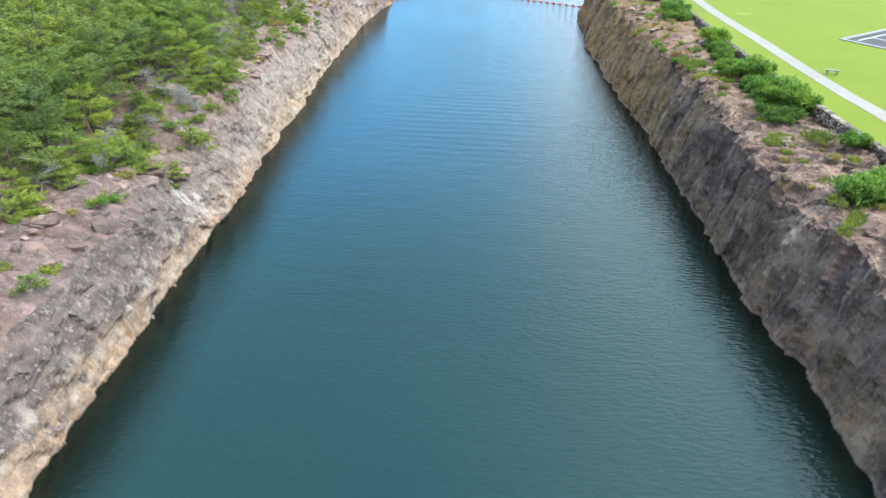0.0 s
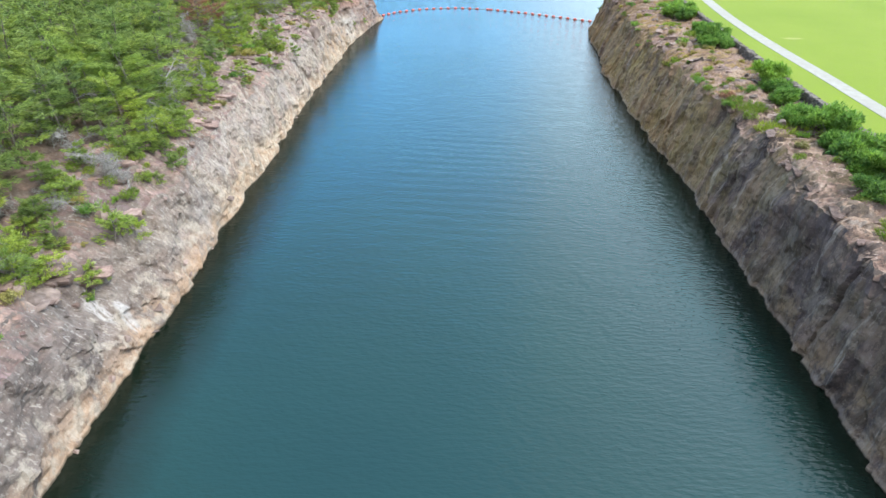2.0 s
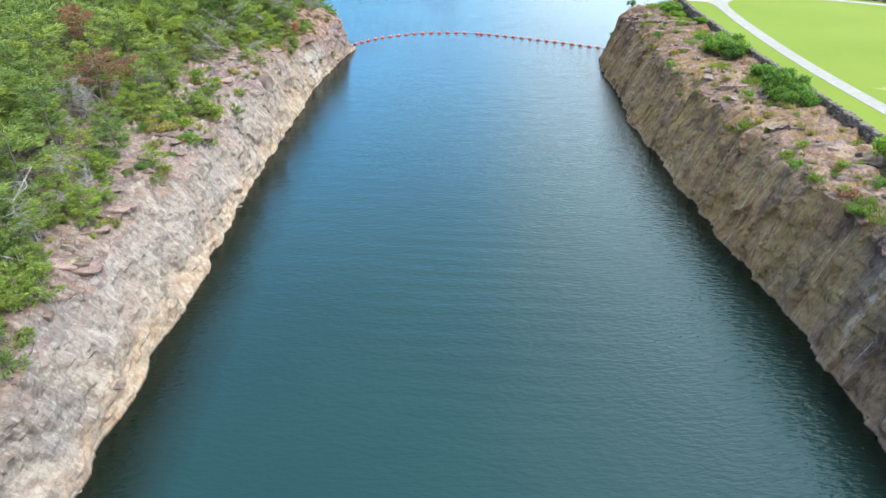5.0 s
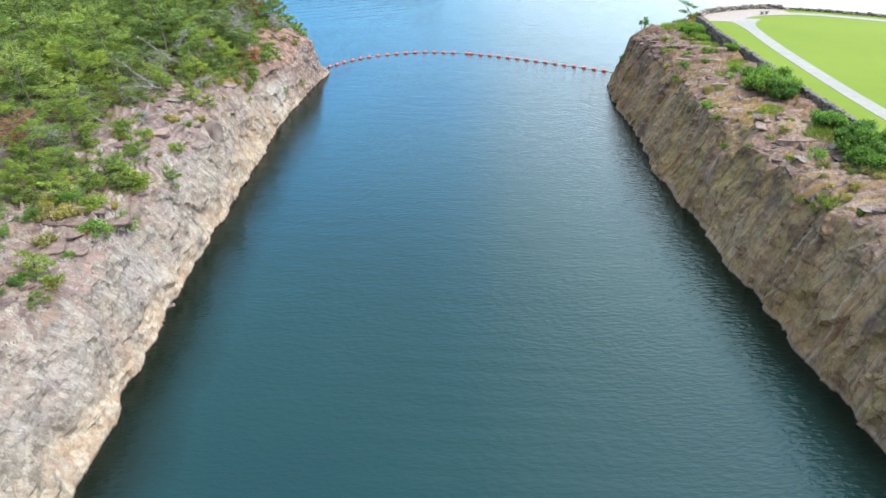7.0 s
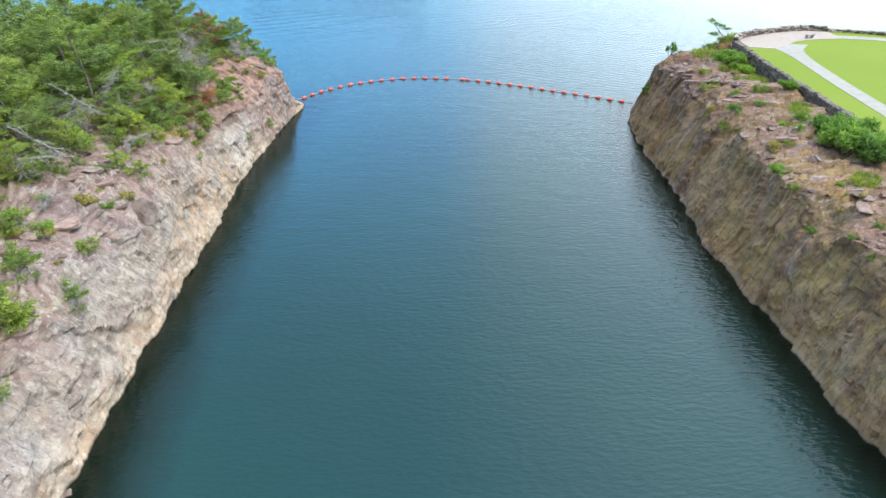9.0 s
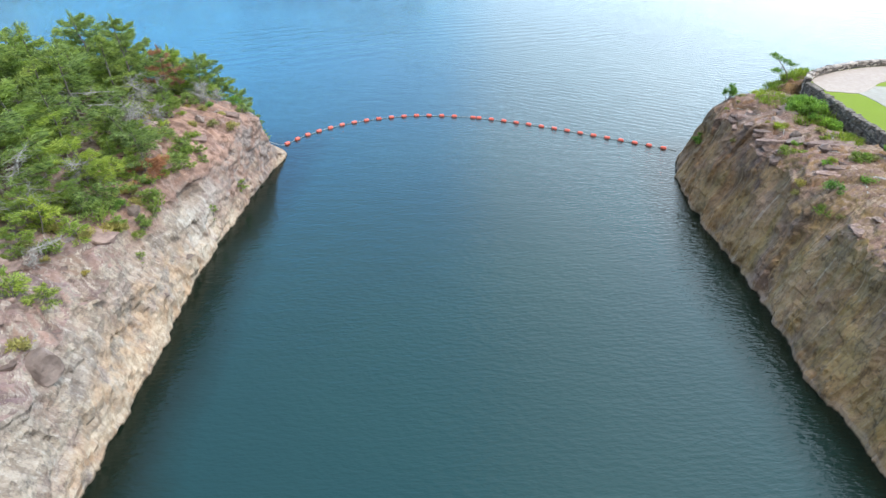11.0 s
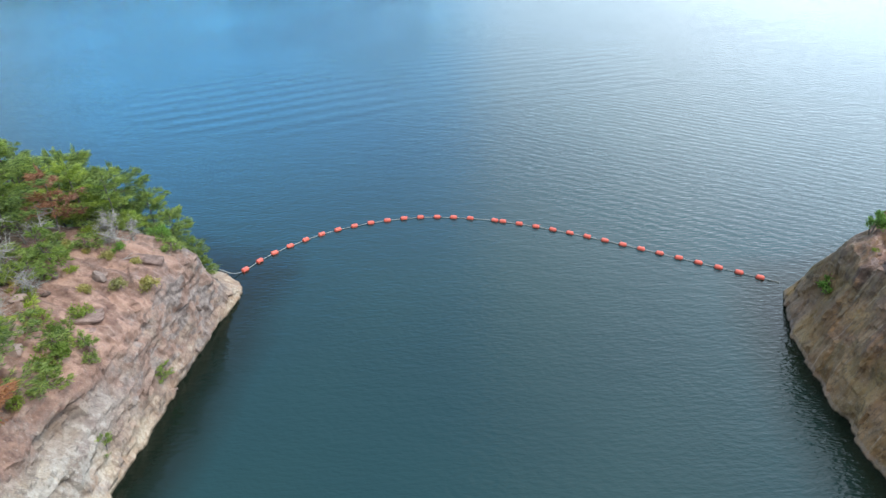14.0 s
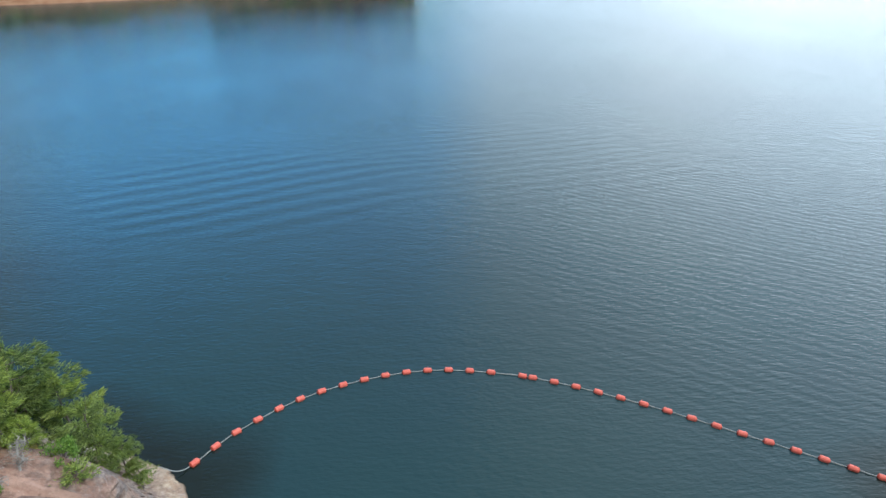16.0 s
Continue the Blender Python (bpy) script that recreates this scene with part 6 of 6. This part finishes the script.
# ---- benches on the grass ----
def box(bm, x0, x1, y0, y1, z0, z1):
    g = bmesh.ops.create_cube(bm, size=1.0)
    bmesh.ops.transform(bm, matrix=Matrix.LocRotScale(((x0 + x1) / 2, (y0 + y1) / 2, (z0 + z1) / 2), None, (x1 - x0, y1 - y0, z1 - z0)), verts=g["verts"])


def garden_bench(x, y, turn, label):
    """A plain backless bench: a slab on two blocks."""
    t = thing("bench", label, "bench", "benches on the lawn")
    bm = bmesh.new()
    box(bm, -0.6, 0.6, -0.2, 0.2, 0.36, 0.44)
    bmesh.ops.bevel(bm, geom=bm.edges[:], offset=0.015, segments=2, affect="EDGES")
    part("seat", bm, M_PATH, t)
    for s in (-0.4, 0.4):
        bm = bmesh.new()
        box(bm, s - 0.08, s + 0.08, -0.16, 0.16, 0.0, 0.36)
        part("leg", bm, M_KERB, t)
    t.matrix_basis = pose(x, y, LAWN_Z, 0, 0, turn)


garden_bench(33.4, 57.9, 160, "small pale concrete bench beside the footpath")
garden_bench(38.6, 128.9, 20, "small pale concrete bench on the paved corner")

# ---- woods on the far shore ----
fv, ff, n0 = [], [], 0
for i, (x, y) in enumerate(far_line[:-1]):
    x2, y2 = far_line[i + 1]
    t = Vector((x2 - x, y2 - y))
    ln = t.length
    t.normalize()
    for j in range(int(ln * 2.2)):
        s, q = rng.uniform(9, 105), rng.uniform(0, ln)
        px, py = x + t.x * q - t.y * s, y + t.y * q + t.x * s
        pz = 26 * np.interp(s, (9, 33, 71, 110), (0.08, 0.75, 0.9, 1.0)) - 1
        k = 34
        c = rng.normal(size=(k, 3)) * np.array([1.3, 1.3, 0.9]) + np.array([px, py, pz + 2.2])
        v, f = leaves(c, rng, 1.5, 1.1)
        fv.append(v)
        ff.append(f + n0)
        n0 += len(v)
thing("far_woods", "dark green woods on the distant shore", "wood", data=mesh_of("far_woods", np.concatenate(fv), np.concatenate(ff), M_BUSH), kind="stuff")

# ---- dry-laid stone wall ----
def wall_line():
    pts = [(float(lerp(v, WALL_Y, WALL_X)), float(v)) for v in np.arange(-20, 127.6, 0.5)]
    return pts


def build_wall(name, pts, z0, z1, thick, label):
    half = thick / 2
    l, r = ribbon(pts, half - 0.05)
    core = strip("wall_core", l, r, z1 - 0.05, M_MORTAR, z1 - z0 - 0.05)
    return thing(name, label, "wall", data=core, kind="structure")


stone_protos = []
for i in range(8):
    r = random.Random(70 + i)
    bm = bmesh.new()
    bmesh.ops.create_cube(bm, size=1.0)
    bmesh.ops.subdivide_edges(bm, edges=bm.edges[:], cuts=1, use_grid_fill=True)
    for v in bm.verts:
        v.co = v.co * (1.0 if sum(abs(c) > 0.4 for c in v.co) < 2 else 0.9) + Vector((r.gauss(0, 0.07), r.gauss(0, 0.06), r.gauss(0, 0.08)))
    me = bpy.data.meshes.new("stone")
    bm.to_mesh(me)
    bm.free()
    me.materials.append(M_STONE)
    stone_protos.append(me)


def lay_stones(pts, z0, z1, thick):
    """Places for stones: course by course along both faces and the top."""
    out = []
    run = [0.0]
    for a, b in zip(pts, pts[1:]):
        run.append(run[-1] + math.hypot(b[0] - a[0], b[1] - a[1]))
    z = z0
    while z < z1 - 0.05:
        h = rng.uniform(0.17, 0.26)
        s = rng.uniform(0, 0.3)
        while s < run[-1] - 0.3:
            w = rng.uniform(0.28, 0.62)
            x, y = np.interp(s + w / 2, run, [p[0] for p in pts]), np.interp(s + w / 2, run, [p[1] for p in pts])
            x2, y2 = np.interp(s + w, run, [p[0] for p in pts]), np.interp(s + w, run, [p[1] for p in pts])
            g = math.atan2(y2 - y, x2 - x)
            hh = min(h, z1 - z + 0.12) * rng.uniform(0.8, 1.25)
            m = Matrix.Translation((x, y, z + hh / 2)) @ Matrix.Rotation(g + rng.normal() * 0.12, 4, "Z") @ Matrix.Rotation(rng.normal() * 0.12, 4, "X") @ Matrix.Rotation(rng.normal() * 0.10, 4, "Y") @ Matrix.Diagonal((w * 0.97, thick + rng.normal() * 0.09, hh * 0.97, 1))
            out.append((float(y), m))
            s += w
        z += h
    return out


def stone_parts(wall, places, lo, hi):
    """Stones of the stretch lo to hi are parts; the rest of the wall is joined."""
    near = [m for y, m in places if lo <= y <= hi][:300]
    keep = set(id(m) for m in near)
    for n, m in enumerate(near):
        ob = new("stone", stone_protos[n % 8])
        ob.parent = wall
        ob.matrix_basis = m
    v, f, n0 = [], [], 0
    for n, (y, m) in enumerate(places):
        if id(m) in keep:
            continue
        me = stone_protos[n % 8]
        v += [tuple(m @ q.co) for q in me.vertices]
        f += [tuple(i + n0 for i in q.vertices) for q in me.polygons]
        n0 += len(me.vertices)
    if v:
        tagged(part("stonework", mesh_of("stonework", v, f, M_STONE), M_STONE, wall), kind="stuff")


pts = wall_line()
long_wall = build_wall("stone_wall", pts, 6.6, 8.42, 0.5, "low dry-laid wall of dark stones edging the lawn")
stone_parts(long_wall, lay_stones(pts, 6.9, 8.5, 0.5), 44.0, 62.0)
pts = smooth_line(FAR_WALL, 8)
corner_wall = build_wall("stone_wall", pts, 6.6, 8.72, 0.55, "curved parapet of brown stones round the paved corner")
stone_parts(corner_wall, lay_stones(pts, 7.2, 8.85, 0.55), 120.0, 140.0)
pts = smooth_line(LOW_WALL, 12)
low_wall = build_wall("stone_wall", pts, 7.2, 8.62, 0.5, "low stone wall along the lakeside of the lawn")
stone_parts(low_wall, lay_stones(pts, 8.0, 8.7, 0.5), 112.0, 131.8)
